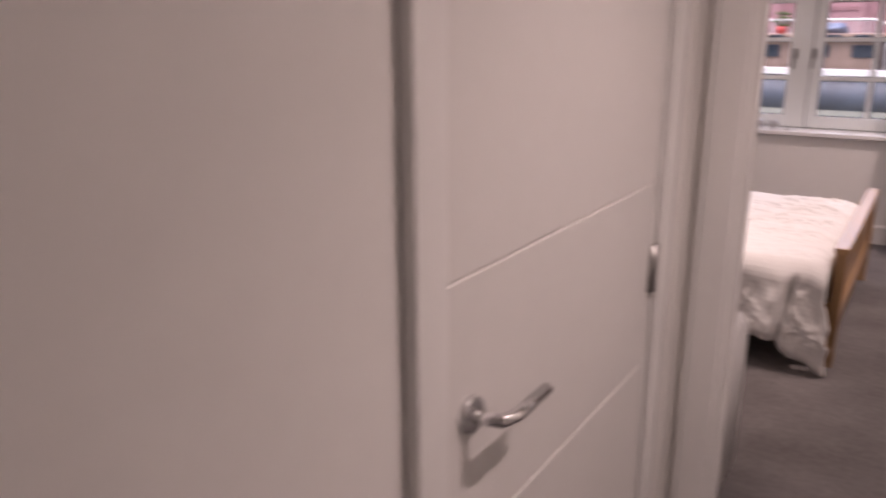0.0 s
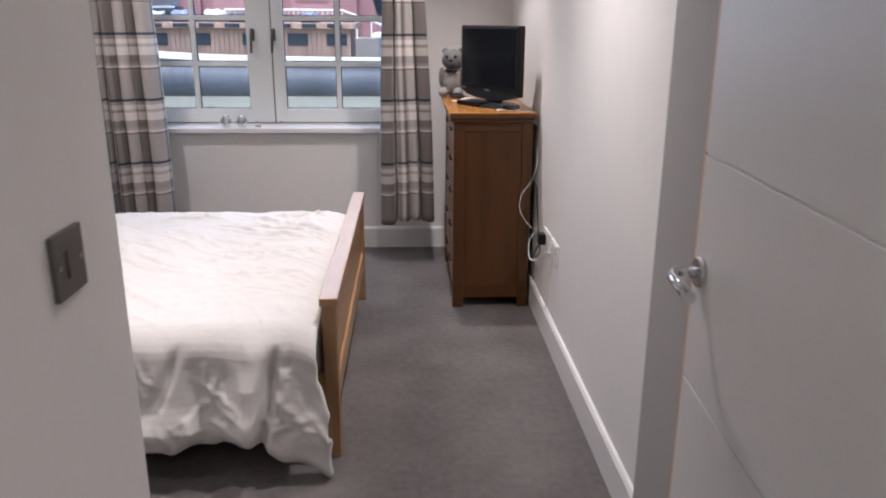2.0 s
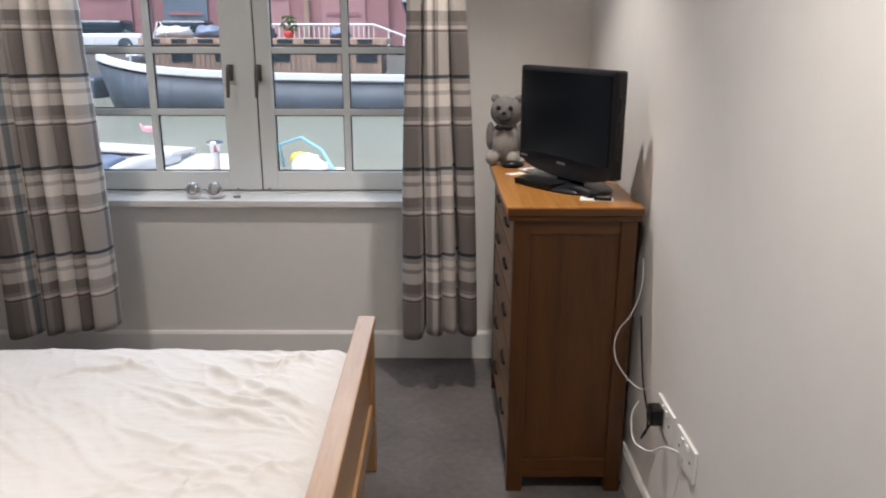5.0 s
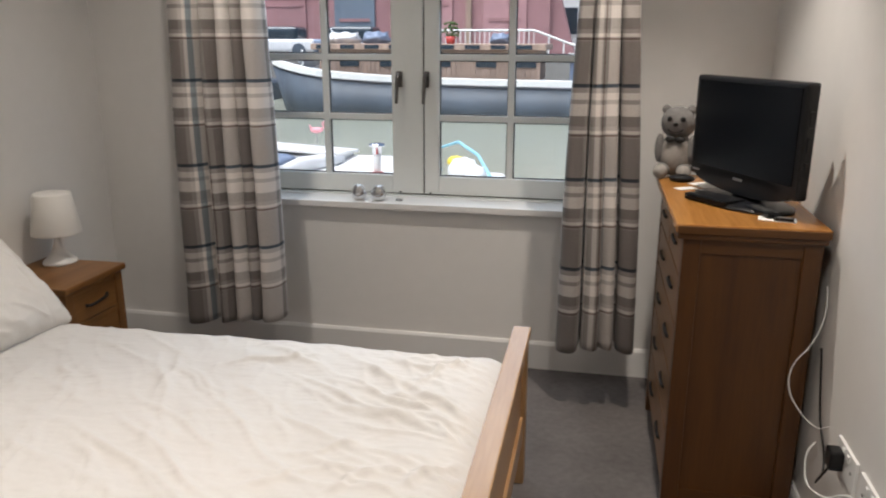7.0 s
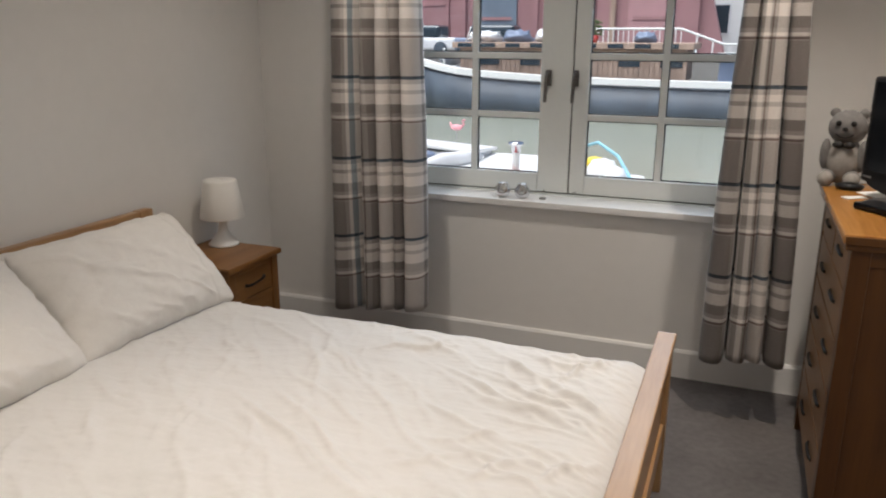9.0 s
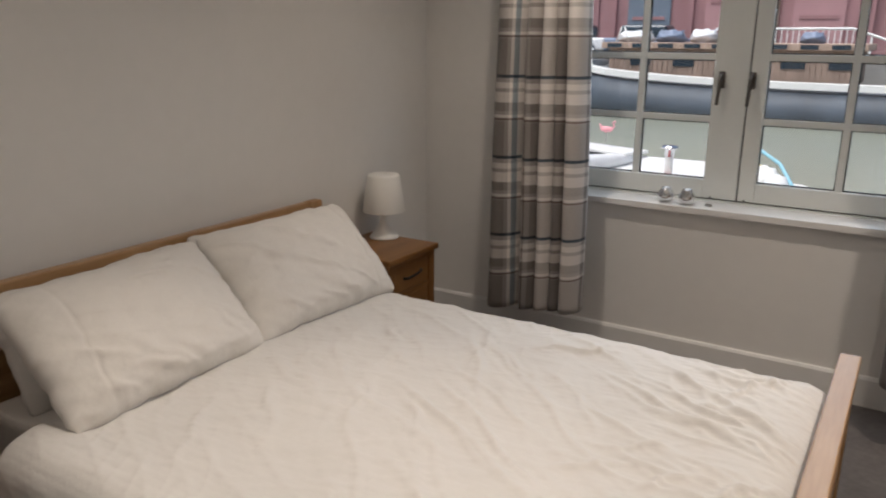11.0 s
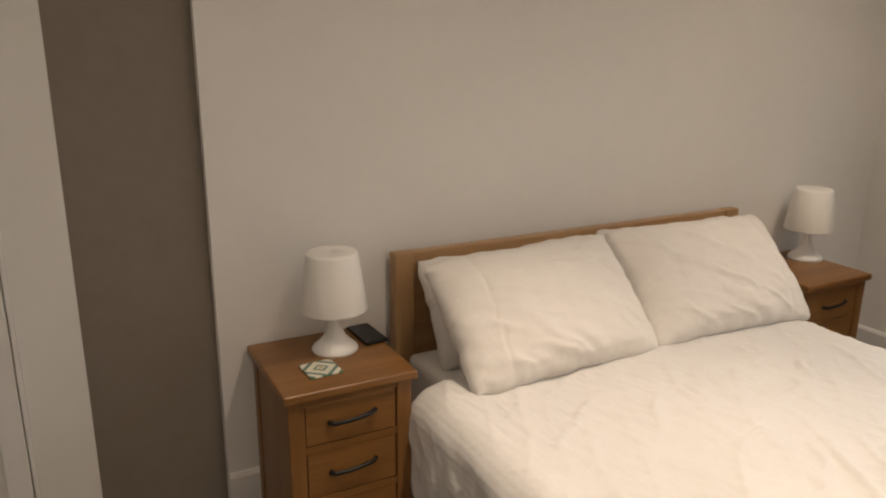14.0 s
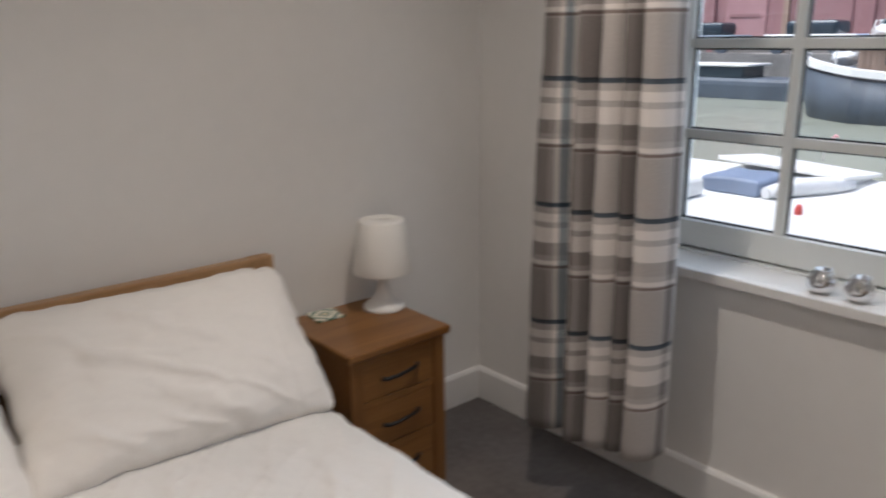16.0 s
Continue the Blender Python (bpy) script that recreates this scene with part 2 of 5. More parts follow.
KNIT_PALE = material("pale_knit", (0.31, 0.29, 0.27), 0.95, 0, 0.15, 60, 0.8, 300, spec=0.1)
DUVET = bedding("duvet_cotton", (0.69, 0.670, 0.645), True)
PILLOW = bedding("pillow_cotton", (0.74, 0.71, 0.67), False)
SHEET = bedding("mattress_cover", (0.78, 0.75, 0.71), False)
PLAID = plaid()
GLASS = glass("window_glass")


# ---------------------------------------------------------------- mesh tools
def box(bm, x0, x1, y0, y1, z0, z1, bevel=0.0, segs=2, mat=0):
    v = [bm.verts.new(p) for p in ((x0, y0, z0), (x1, y0, z0), (x1, y1, z0), (x0, y1, z0), (x0, y0, z1), (x1, y0, z1), (x1, y1, z1), (x0, y1, z1))]
    fs = [bm.faces.new([v[i] for i in q]) for q in ((3, 2, 1, 0), (4, 5, 6, 7), (0, 1, 5, 4), (1, 2, 6, 5), (2, 3, 7, 6), (3, 0, 4, 7))]
    for f in fs:
        f.material_index = mat
    if bevel:
        es = {e for f in fs for e in f.edges}
        bmesh.ops.bevel(bm, geom=list(es), offset=bevel, segments=segs, affect="EDGES", profile=0.6)
    return bm


def boxes(*rows, bevel=0.0, segs=2):
    bm = bmesh.new()
    for r in rows:
        box(bm, *r, bevel=bevel, segs=segs)
    return bm


def lathe(bm, profile, n=32, at=(0, 0, 0), mat=0):
    rings = []
    for r, z in profile:
        rings.append([bm.verts.new((at[0] + r * math.cos(6.28319 * i / n), at[1] + r * math.sin(6.28319 * i / n), at[2] + z)) for i in range(n)])
    for a, b in zip(rings, rings[1:]):
        for i in range(n):
            f = bm.faces.new((a[i], a[(i + 1) % n], b[(i + 1) % n], b[i]))
            f.material_index, f.smooth = mat, True
    for ring, flip in ((rings[0], True), (rings[-1], False)):
        f = bm.faces.new(ring[::-1] if flip else ring)
        f.material_index = mat
    return bm


def tube(bm, pts, r, n=10, mat=0):
    """A round bar along a bent line; r may be a list of radii."""
    pts = [Vector(p) for p in pts]
    rad = r if isinstance(r, (list, tuple)) else [r] * len(pts)
    rings, up = [], None
    for i, p in enumerate(pts):
        d = (pts[min(i + 1, len(pts) - 1)] - pts[max(i - 1, 0)]).normalized()
        if up is None:
            up = d.orthogonal().normalized()
        up = (up - d * up.dot(d)).normalized()
        w = d.cross(up)
        rings.append([bm.verts.new(p + (up * math.cos(6.28319 * k / n) + w * math.sin(6.28319 * k / n)) * rad[i]) for k in range(n)])
    for a, b in zip(rings, rings[1:]):
        for k in range(n):
            f = bm.faces.new((a[k], a[(k + 1) % n], b[(k + 1) % n], b[k]))
            f.smooth, f.material_index = True, mat
    bm.faces.new(rings[0][::-1]).material_index = mat
    bm.faces.new(rings[-1]).material_index = mat
    return bm


def ball(bm, c, rx, ry, rz, mat=0, u=20, v=14, lump=0.0):
    d = bmesh.ops.create_uvsphere(bm, u_segments=u, v_segments=v, radius=1.0)
    for w in d["verts"]:
        k = 1 + lump * noise.noise(w.co * 3)
        w.co = Vector((c[0] + w.co.x * rx * k, c[1] + w.co.y * ry * k, c[2] + w.co.z * rz * k))
        for f in w.link_faces:
            f.material_index, f.smooth = mat, True
    return bm


def moved(bm, m):
    bmesh.ops.transform(bm, matrix=m, verts=bm.verts)
    return bm


def mesh_of(name, bm, *mats):
    bmesh.ops.recalc_face_normals(bm, faces=bm.faces)
    me = bpy.data.meshes.new(name)
    bm.to_mesh(me)
    bm.free()
    for m in mats:
        me.materials.append(m)
    return me


def part(name, bm, mat, parent, label=""):
    mats = mat if isinstance(mat, (list, tuple)) else [mat]
    ob = new(name, mesh_of(name, bm, *mats))
    ob.parent = parent
    return tagged(ob, label)


def solid(name, bm, mat, label="", category="", kind="", group=""):
    mats = mat if isinstance(mat, (list, tuple)) else [mat]
    return tagged(new(name, mesh_of(name, bm, *mats)), label, category, group, kind)


def thing(name, m, label, category, group="", kind=""):
    ob = new(name)
    ob.empty_display_size = 0.1
    ob.matrix_world = m
    return tagged(ob, label, category, group, kind)


# ---------------------------------------------------------------- the rooms
WX, EX, NY, H = -1.82, 1.15, 7.965, 2.4
DY0, DY1 = 3.70, 3.81          # the wall with the bedroom's doorway
DX0, DX1, DH = 0.225, 1.030, 2.03
WIN = (-1.16, 0.53, 0.735, 2.06)   # window opening x0, x1, z0, z1
BACK = 1.0                      # far end of the hall

solid("floor", boxes((-2.6, 1.5, BACK - 0.1, 8.2, -0.12, 0.0)), CARPET, "dark grey wall-to-wall cut pile carpet", "carpet", "structure")
solid("ceiling", boxes((-2.6, 1.5, BACK - 0.1, 8.3, H, H + 0.12)), CEIL, "plain white painted ceiling", "ceiling", "structure")
x0, x1, z0, z1 = WIN
solid("wall_north", boxes((WX - 0.35, x0, NY, NY + 0.33, 0, H), (x1, EX + 0.2, NY, NY + 0.33, 0, H), (x0, x1, NY, NY + 0.33, 0, z0 - 0.025), (x0, x1, NY, NY + 0.33, z1, H)), WALL,
      "pale grey painted wall with the window opening", "wall", "structure")
solid("wall_east", boxes((EX, EX + 0.15, 5.03, NY, 0, H)), WALL, "off-white painted wall", "wall", "structure")
# Darker copy of the wall paint: the shade behind the door is in its colour.
BOXING_SHADE = material("boxing_shade_tone", (0.40, 0.385, 0.37), 0.7, 0, 0.03, 1.2, 0.05, 200, spec=0.3)
solid("wall_boxing", boxes((1.105, EX + 0.15, DY1, 5.03, 0, H)), BOXING_SHADE, "wall boxing behind the open door, shade put into its grey", "wall", "structure")
solid("wall_west", boxes((WX - 0.33, WX, 5.02, NY, 0, H), (WX - 0.75, WX, DY1, 4.665, 0, H), (WX - 0.75, WX - 0.33, 5.02, 5.2, 0, H)), WALL,
      "off-white painted wall with a narrow recess", "wall", "structure")
solid("wall_south", boxes((WX - 0.33, DX0 - 0.03, DY0 + 0.003, DY1, 0, H), (DX1 + 0.03, 1.40, DY0, DY1, 0, H), (DX0 - 0.03, DX1 + 0.03, DY0, DY1, DH + 0.03, H), (-0.05, DX0 - 0.03, DY0 - 0.002, DY0 + 0.02, 0, H)), WALL,
      "painted wall with the bedroom doorway", "wall", "structure")
solid("wall_partition", boxes((-0.03, 0.085, DY1, 4.53, 0, H), bevel=0.003), WALL, "short painted partition beside the entrance", "wall", "structure")
LY0, LY1 = 2.735, 3.515        # the closed door in the hall
solid("wall_hall_west", boxes((-0.05, 0.105, BACK, LY0 - 0.03, 0, H), (-0.05, 0.105, LY1 + 0.03, DY0, 0, H), (-0.05, 0.105, LY0 - 0.03, LY1 + 0.03, DH + 0.03, H)), WALL,
      "off-white painted hall wall", "wall", "structure")
solid("wall_hall_east", boxes((1.25, 1.40, BACK, DY0, 0, H)), WALL, "off-white painted hall wall", "wall", "structure")
solid("wall_hall_end", boxes((-0.05, 1.40, BACK - 0.1, BACK, 0, H)), WALL, "off-white painted hall wall", "wall", "structure")


# Recess back in one flat taupe, darker than the wall beside it.
RECESS_TAUPE = material("recess_taupe", (0.225, 0.190, 0.155), 0.6, 0, 0.06, 1.5, 0.05, 120)
solid("recess_back", boxes((WX - 0.10, WX - 0.035, 4.665, 5.02, 0, H)), RECESS_TAUPE, "flat dark taupe back of the wall recess", "wall panel", "structure")


def skirting(x0, y0, x1, y1, nx, ny):
    """A skirting board from point to point, standing off the wall along (nx, ny)."""
    t, h = 0.016, 0.13
    bm = bmesh.new()
    prof = ((0, 0), (t, 0), (t, h - 0.012), (t - 0.007, h), (0, h))
    ends = [[bm.verts.new((x + nx * d, y + ny * d, z)) for d, z in prof] for x, y in ((x0, y0), (x1, y1))]
    for i in range(5):
        bm.faces.new((ends[0][i], ends[0][(i + 1) % 5], ends[1][(i + 1) % 5], ends[1][i]))
    bm.faces.new(ends[0])
    bm.faces.new(ends[1][::-1])
    solid("baseboard", bm, GLOSS, "white satin-painted skirting board", "skirting board", "structure")


skirting(WX, NY, EX, NY, 0, -1)
skirting(EX, 5.03, EX, NY - 0.017, -1, 0)
skirting(1.105, DY1 + 0.01, 1.105, 5.046, -1, 0)
skirting(WX, 5.02, WX, NY - 0.017, 1, 0)
skirting(WX, 4.52, WX, 4.665, 1, 0)
skirting(0.085, DY1 + 0.07, 0.085, 4.53, 1, 0)


def lining(name, parent_label, horizontal, a0, a1, f0, f1, outer, inner):
    """A door lining with stops and moulded architraves. a0..a1: clear opening; f0..f1: wall faces; outer, inner: build an architrave on that face."""
    def bx(bm, a, b, f, g, z, w, bv=0.002):
        return box(bm, a, b, f, g, z, w, bv) if horizontal else box(bm, f, g, a, b, z, w, bv)
    root = thing(name, pose(0, 0, 0), parent_label, "door frame", kind="structure")
    for a, b in ((a0 - 0.03, a0), (a1, a1 + 0.03)):
        part("jamb", bx(bmesh.new(), a, b, f0, f1, 0, DH), GLOSS, root)
    part("head", bx(bmesh.new(), a0 - 0.03, a1 + 0.03, f0, f1, DH, DH + 0.03), GLOSS, root)
    for face, s, on in ((f0, -1, outer), (f1, 1, inner)):
        if not on:
            continue
        for w0, w1, d in ((0.008, 0.070, 0.015), (0.071, 0.078, 0.020)):
            f, g = sorted((face + s * 0.0005, face + s * d))
            for a, b in ((a0 - w1, a0 - w0), (a1 + w0, a1 + w1)):
                part("architrave", bx(bmesh.new(), a, b, f, g, 0, DH + w1, 0.0035), GLOSS, root)
            part("architrave", bx(bmesh.new(), a0 - w0 + 0.001, a1 + w0 - 0.001, f, g, DH + w0, DH + w1, 0.0035), GLOSS, root)
    return root


frame_bed = lining("door_frame", "white painted bedroom door frame with moulded architrave", True, DX0, DX1, DY0, DY1, True, False)
part("door_stop", boxes((DX0, DX0 + 0.012, DY0 + 0.02, DY0 + 0.055, 0, DH), bevel=0.002), GLOSS, frame_bed)
part("door_stop", boxes((0.998, DX1 + 0.001, DY0 - 0.002, DY0 + 0.062, 0, DH), bevel=0.002), GLOSS, frame_bed)
part("strike_plate", boxes((DX0 - 0.001, DX0 + 0.002, 3.765, 3.787, 0.945, 0.99), bevel=0.0008), STEEL, frame_bed, "small brushed steel strike plate")
lining("door_frame", "white painted hall door frame with architrave", False, LY0, LY1, -0.05, 0.105, False, True)


def lever(parent, side):
    """A chrome lever on a round rose, lever along +y; side: +1 or -1 along x."""
    bm = bmesh.new()
    lathe(bm, ((0.026, 0), (0.026, 0.006), (0.024, 0.009)), 28)
    moved(bm, pose(0, 0, 0, 0, 90 * side, 0))
    h = part("door_handle", bm, CHROME, parent, "polished chrome lever handle")
    s = side
    part("lever", tube(bmesh.new(), ((0, 0, 0), (s * 0.03, 0, 0), (s * 0.046, 0.006, 0), (s * 0.054, 0.03, 0), (s * 0.054, 0.12, 0)), (0.009, 0.009, 0.0095, 0.0095, 0.0095), 16), CHROME, h)
    return h


def door_leaf(name, label, m, width, face, grooves, handle_at, hinges, lipping):
    """A white flush door with grooves. Local: hinge edge at y=0, leaf along +y, thickness 0.044 along +x."""
    root = thing(name, m, label, "door", kind="structure")
    T = 0.044
    zs = [0.006] + [z for g in grooves for z in (g - 0.002, g + 0.002)] + [1.995]
    bm = bmesh.new()
    for a, b in zip(zs[::2], zs[1::2]):
        box(bm, 0, T, 0.008, width - 0.008, a, b, 0.0012, 1)
    box(bm, 0.003, T - 0.003, 0.008, width - 0.008, 0.006, 1.995)
    part("leaf", bm, DOORM, root)
    part("lipping", boxes((0.0005, T - 0.0005, 0, 0.008, 0.006, 1.995)), lipping, root, "pale oak edge")
    part("lipping", boxes((0.0005, T - 0.0005, width - 0.008, width, 0.006, 1.995)), lipping, root, "pale oak edge")
    for side, x in ((-1, 0), (1, T)):
        h = lever(root, side)
        h.matrix_basis = pose(x, handle_at, 0.971, 180, 0, 0)
    return root


GROOVES = [0.39, 0.77, 1.16, 1.56]
door_open = door_leaf("door_1", "white flush bedroom door with four grooves, standing open", pose(0.969, 3.812, 0, 0, 0, -3.5), 0.765, -1, GROOVES, 0.715, True, PALE_OAK)
for z in (0.25, 0.98, 1.78):
    hg = part("hinge", boxes((0.003, 0.042, -0.0030, -0.0005, z - 0.053, z + 0.053), bevel=0.0006), STEEL, door_open, "brushed steel butt hinge")
    part("knuckle", lathe(bmesh.new(), ((0.007, z - 0.053), (0.007, z + 0.053)), 14, (0.044, -0.008, 0)), STEEL, hg)
door_shut = door_leaf("door_2", "white flush hall door with four grooves, closed", pose(0.104, LY1 - 0.001, 0, 0, 0, 180), LY1 - LY0 - 0.003, 1, GROOVES, 0.715, True, DOORM)
for z in (0.25, 0.98, 1.78):
    part("hinge", lathe(bmesh.new(), ((0.0105, z - 0.05), (0.0105, z + 0.05)), 14, (-0.004, 0.002, 0)), STEEL, door_shut, "brushed steel butt hinge")

# Backing sheet added behind the shut door so its gaps show no black void.
part("door_stop", boxes((0.05, 0.066, -0.03, LY1 - LY0 + 0.03, 0.0, 2.03)), DOORM, door_shut)

# frame at the edge of the recess beside the bed
solid("trim", boxes((WX, WX + 0.018, 4.44, 4.50, 0, 2.1), (WX, WX + 0.024, 4.503, 4.515, 0, 2.1), bevel=0.003), GLOSS, "white moulded architrave on the wall", "trim", "structure")
solid("wall_switch_side", boxes((WX, -0.03, DY1 + 0.002, DY1 + 0.05, 0, H)), WALL, "plain painted wall closing the alcove", "wall", "structure")

# ---------------------------------------------------------------- window
window = thing("window_1", pose(0, 0, 0), "white painted twin casement window with glazing bars, closed", "window", kind="structure")
x0, x1, z0, z1 = WIN
FY0, FY1 = 8.10, 8.19
MX = -0.315
part("window_frame", boxes((x0, x0 + 0.03, FY0, FY1, z0, z1), (x1 - 0.03, x1, FY0, FY1, z0, z1), (x0 + 0.03, x1 - 0.03, FY0, FY1, z1 - 0.03, z1),
                           (x0 + 0.03, x1 - 0.03, FY0, FY1, z0, z0 + 0.018), bevel=0.003), UPVC, window)
part("window_sill", boxes((x0 - 0.07, x1 + 0.07, NY - 0.035, NY + 0.001, z0 - 0.018, z0 + 0.012), (x0 + 0.001, x1 - 0.001, NY, FY0 + 0.02, z0 - 0.018, z0 + 0.012), bevel=0.004), GLOSS, window)
ROW = 0.2665


def sash(xa, xb, stile_a, stile_b):
    """A casement with two columns and four rows of panes between its stiles."""
    y0, y1 = 8.112, 8.165
    zb, zt = z0 + 0.024, z1 - 0.034
    pa, pb, pz0 = xa + stile_a, xb - stile_b, 0.842
    pz1 = pz0 + 4 * ROW + 0.02
    bm = boxes((xa, pa, y0, y1, zb, zt), (pb, xb, y0, y1, zb, zt), (pa, pb, y0, y1, zb, pz0), (pa, pb, y0, y1, pz1, zt), bevel=0.004)
    s = part("sash", bm, UPVC, window)
    mid = (pa + pb) / 2
    bars = [(mid - 0.014, mid + 0.014, y0 + 0.006, y1 - 0.006, pz0 - 0.004, pz1 + 0.004)]
    for k in (1, 2, 3):
        z = pz0 + ROW * k
        bars += [(pa - 0.004, mid - 0.013, y0 + 0.008, y1 - 0.008, z - 0.014, z + 0.014), (mid + 0.013, pb + 0.004, y0 + 0.008, y1 - 0.008, z - 0.014, z + 0.014)]
    for b in bars:
        part("glazing_bar", boxes(b, bevel=0.003), UPVC, s)
    for c0, c1 in ((pa, mid - 0.014), (mid + 0.014, pb)):
        for k in range(4):
            za = pz0 + ROW * k + (0.014 if k else 0)
            zc = pz0 + ROW * (k + 1) - 0.014
            bead = [(c0, c1, y1 - 0.030, y1 - 0.020, za, za + 0.005), (c0, c1, y1 - 0.030, y1 - 0.020, zc - 0.005, zc),
                    (c0, c0 + 0.005, y1 - 0.030, y1 - 0.020, za, zc), (c1 - 0.005, c1, y1 - 0.030, y1 - 0.020, za, zc)]
            part("gasket", boxes(*bead), RUBBER, s)
            p = part("pane", boxes((c0 - 0.003, c1 + 0.003, y1 - 0.024, y1 - 0.022, za - 0.003, zc + 0.003)), GLASS, s)
            p.visible_shadow = False
    return s


sash_l = sash(x0 + 0.034, MX + 0.030, 0.062, 0.145)
sash_r = sash(MX + 0.036, x1 - 0.034, 0.068, 0.062)
part("seal", boxes((MX + 0.031, MX + 0.035, 8.118, 8.16, z0 + 0.02, z1 - 0.034)), RUBBER, window)
part("seal", boxes((x0 + 0.034, x1 - 0.034, 8.13, 8.16, z0 + 0.017, z0 + 0.025)), RUBBER, window)
for s, x in ((sash_l, -0.392), (sash_r, -0.268)):
    h = part("window_handle", boxes((x - 0.013, x + 0.013, 8.096, 8.113, 1.245, 1.315), bevel=0.005, segs=3), BRONZE, s, "dark metal window handle")
    part("lever", tube(bmesh.new(), ((x, 8.10, 1.30), (x, 8.075, 1.30), (x, 8.068, 1.28), (x - 0.006, 8.070, 1.175)), (0.008, 0.008, 0.009, 0.007), 12), BRONZE, h)
    part("screw_cap", lathe(bmesh.new(), ((0.006, 0), (0.005, 0.004)), 12, (x + (0.0 if s is sash_l else 0.02), 8.10, 0.765)), IRON, s)


def curtain(xa, xb, spread, seed, breaks, depths, label):
    """A lined curtain in soft pleats. breaks: where one pleat ends and the next begins, 0 to 1; depths: how far each stands out."""
    rnd = random.Random(seed)
    n, rows = 260, 70
    zt, zb = H - 0.004, 0.245
    shift = [rnd.uniform(0, 6.28) for _ in range(4)]
    me = bpy.data.meshes.new("curtain")
    vs, uvs, first = [], [], []
    for j in range(rows + 1):
        v = j / rows
        z = zt + (zb - zt) * v
        px = py = None
        acc = 0.0
        for i in range(n + 1):
            u = i / n
            uu = min(0.9999, max(0.0, u + 0.012 * math.sin(5 * v + shift[0] + 5 * u) * math.sin(math.pi * u)))
            k = max(q for q in range(len(depths)) if breaks[q] <= uu)
            w = (uu - breaks[k]) / (breaks[k + 1] - breaks[k])
            hump = math.sin(math.pi * w) ** 0.55 * (1 + 0.10 * math.sin(2 * math.pi * w + shift[1] + 3 * v))
            amp = (0.105 + 0.040 * v) * depths[k]
            y = 7.755 - 0.02 * v - amp * hump + 0.006 * math.sin(9 * u + 4 * v) + 0.006 * noise.noise(Vector((u * 9, v * 9, seed))) + 0.003 * noise.noise(Vector((u * 25, v * 22, seed)))
            x = xa - spread[0] * v + (xb - xa + (spread[0] + spread[1]) * v) * u - 0.012 * math.sin(2 * math.pi * w) * depths[k] + 0.006 * math.sin(7 * v + 3 * u)
            zz = z + 0.012 * math.sin(7 * u + shift[3]) * v ** 6 - 0.010 * hump * depths[k] * v ** 6 + 0.030 * u * v ** 4
            if px is not None:
                acc += math.hypot(x - px, y - py)
            px, py = x, y
            if j == 0:
                first.append(acc)
            vs.append((x, y, zz))
            uvs.append((first[i] + 0.14, -1.2964 - (z - 1.45) / 0.942))
    fs = [(j * (n + 1) + i, j * (n + 1) + i + 1, (j + 1) * (n + 1) + i + 1, (j + 1) * (n + 1) + i) for j in range(rows) for i in range(n)]
    me.from_pydata(vs, [], fs)
    lay = me.uv_layers.new(name="cloth")
    for lp in me.loops:
        lay.data[lp.index].uv = uvs[lp.vertex_index]
    for p in me.polygons:
        p.use_smooth = True
    me.materials.append(PLAID)
    ob = tagged(new("curtain", me), label, "curtain", "pair of window curtains")
    so = ob.modifiers.new("cloth_thickness", "SOLIDIFY")
    so.thickness = 0.004
    return ob


curtain(-1.270, -0.868, (0.010, 0.044), 3, (0, 0.36, 0.43, 0.59, 0.72, 0.81, 1.0), (0.78, 0.12, 1.05, 0.95, 0.72, 0.70), "grey, cream and blue plaid curtain drawn to the window's side")
curtain(0.424, 0.584, (0.055, 0.098), 8, (0, 0.28, 0.33, 0.52, 0.70, 0.76, 1.0), (0.85, 0.15, 1.05, 0.90, 0.15, 0.90), "grey, cream and blue plaid curtain beside the chest of drawers")


# ---------------------------------------------------------------- bed
BX0, BX1, BY0, BY1 = WX + 0.005, 0.31, 5.555, 7.055   # headboard's back, footboard's face, the two sides
bed = thing("bed", pose(0, 0, 0), "oak double bed frame with panelled head and foot", "bed")
hb0, hb1 = BX0 + 0.018, BX0 + 0.052
for y in (BY0, BY1 - 0.07):
    part("bed_post", boxes((BX0 + 0.018, BX0 + 0.062, y, y + 0.07, 0, 0.782), bevel=0.006), OAK_Z, bed)
    part("bed_post", boxes((BX1 - 0.045, BX1, y if y == BY0 else y + 0.02, (y if y == BY0 else y + 0.02) + 0.05, 0, 0.525), bevel=0.004), OAK_Z, bed)
part("head_rail", boxes((hb0, hb1 + 0.006, BY0 + 0.068, BY1 - 0.068, 0.69, 0.780), bevel=0.006), OAK_Y, bed)
part("head_panel", boxes((hb0 + 0.006, hb1 - 0.006, BY0 + 0.068, BY1 - 0.068, 0.25, 0.692)), OAK_Y, bed)
part("foot_cap", boxes((BX1 - 0.052, BX1 + 0.006, BY0 - 0.004, BY1 + 0.004, 0.524, 0.550), bevel=0.004), OAK_Y, bed)
part("foot_rail", boxes((BX1 - 0.040, BX1 - 0.006, BY0 + 0.049, BY1 - 0.049, 0.44, 0.525), bevel=0.003), OAK_Y, bed)
part("foot_panel", boxes((BX1 - 0.030, BX1 - 0.016, BY0 + 0.049, BY1 - 0.049, 0.25, 0.441)), OAK_Y, bed)
part("foot_rail", boxes((BX1 - 0.040, BX1 - 0.006, BY0 + 0.049, BY1 - 0.049, 0.165, 0.252), bevel=0.003), OAK_Y, bed)
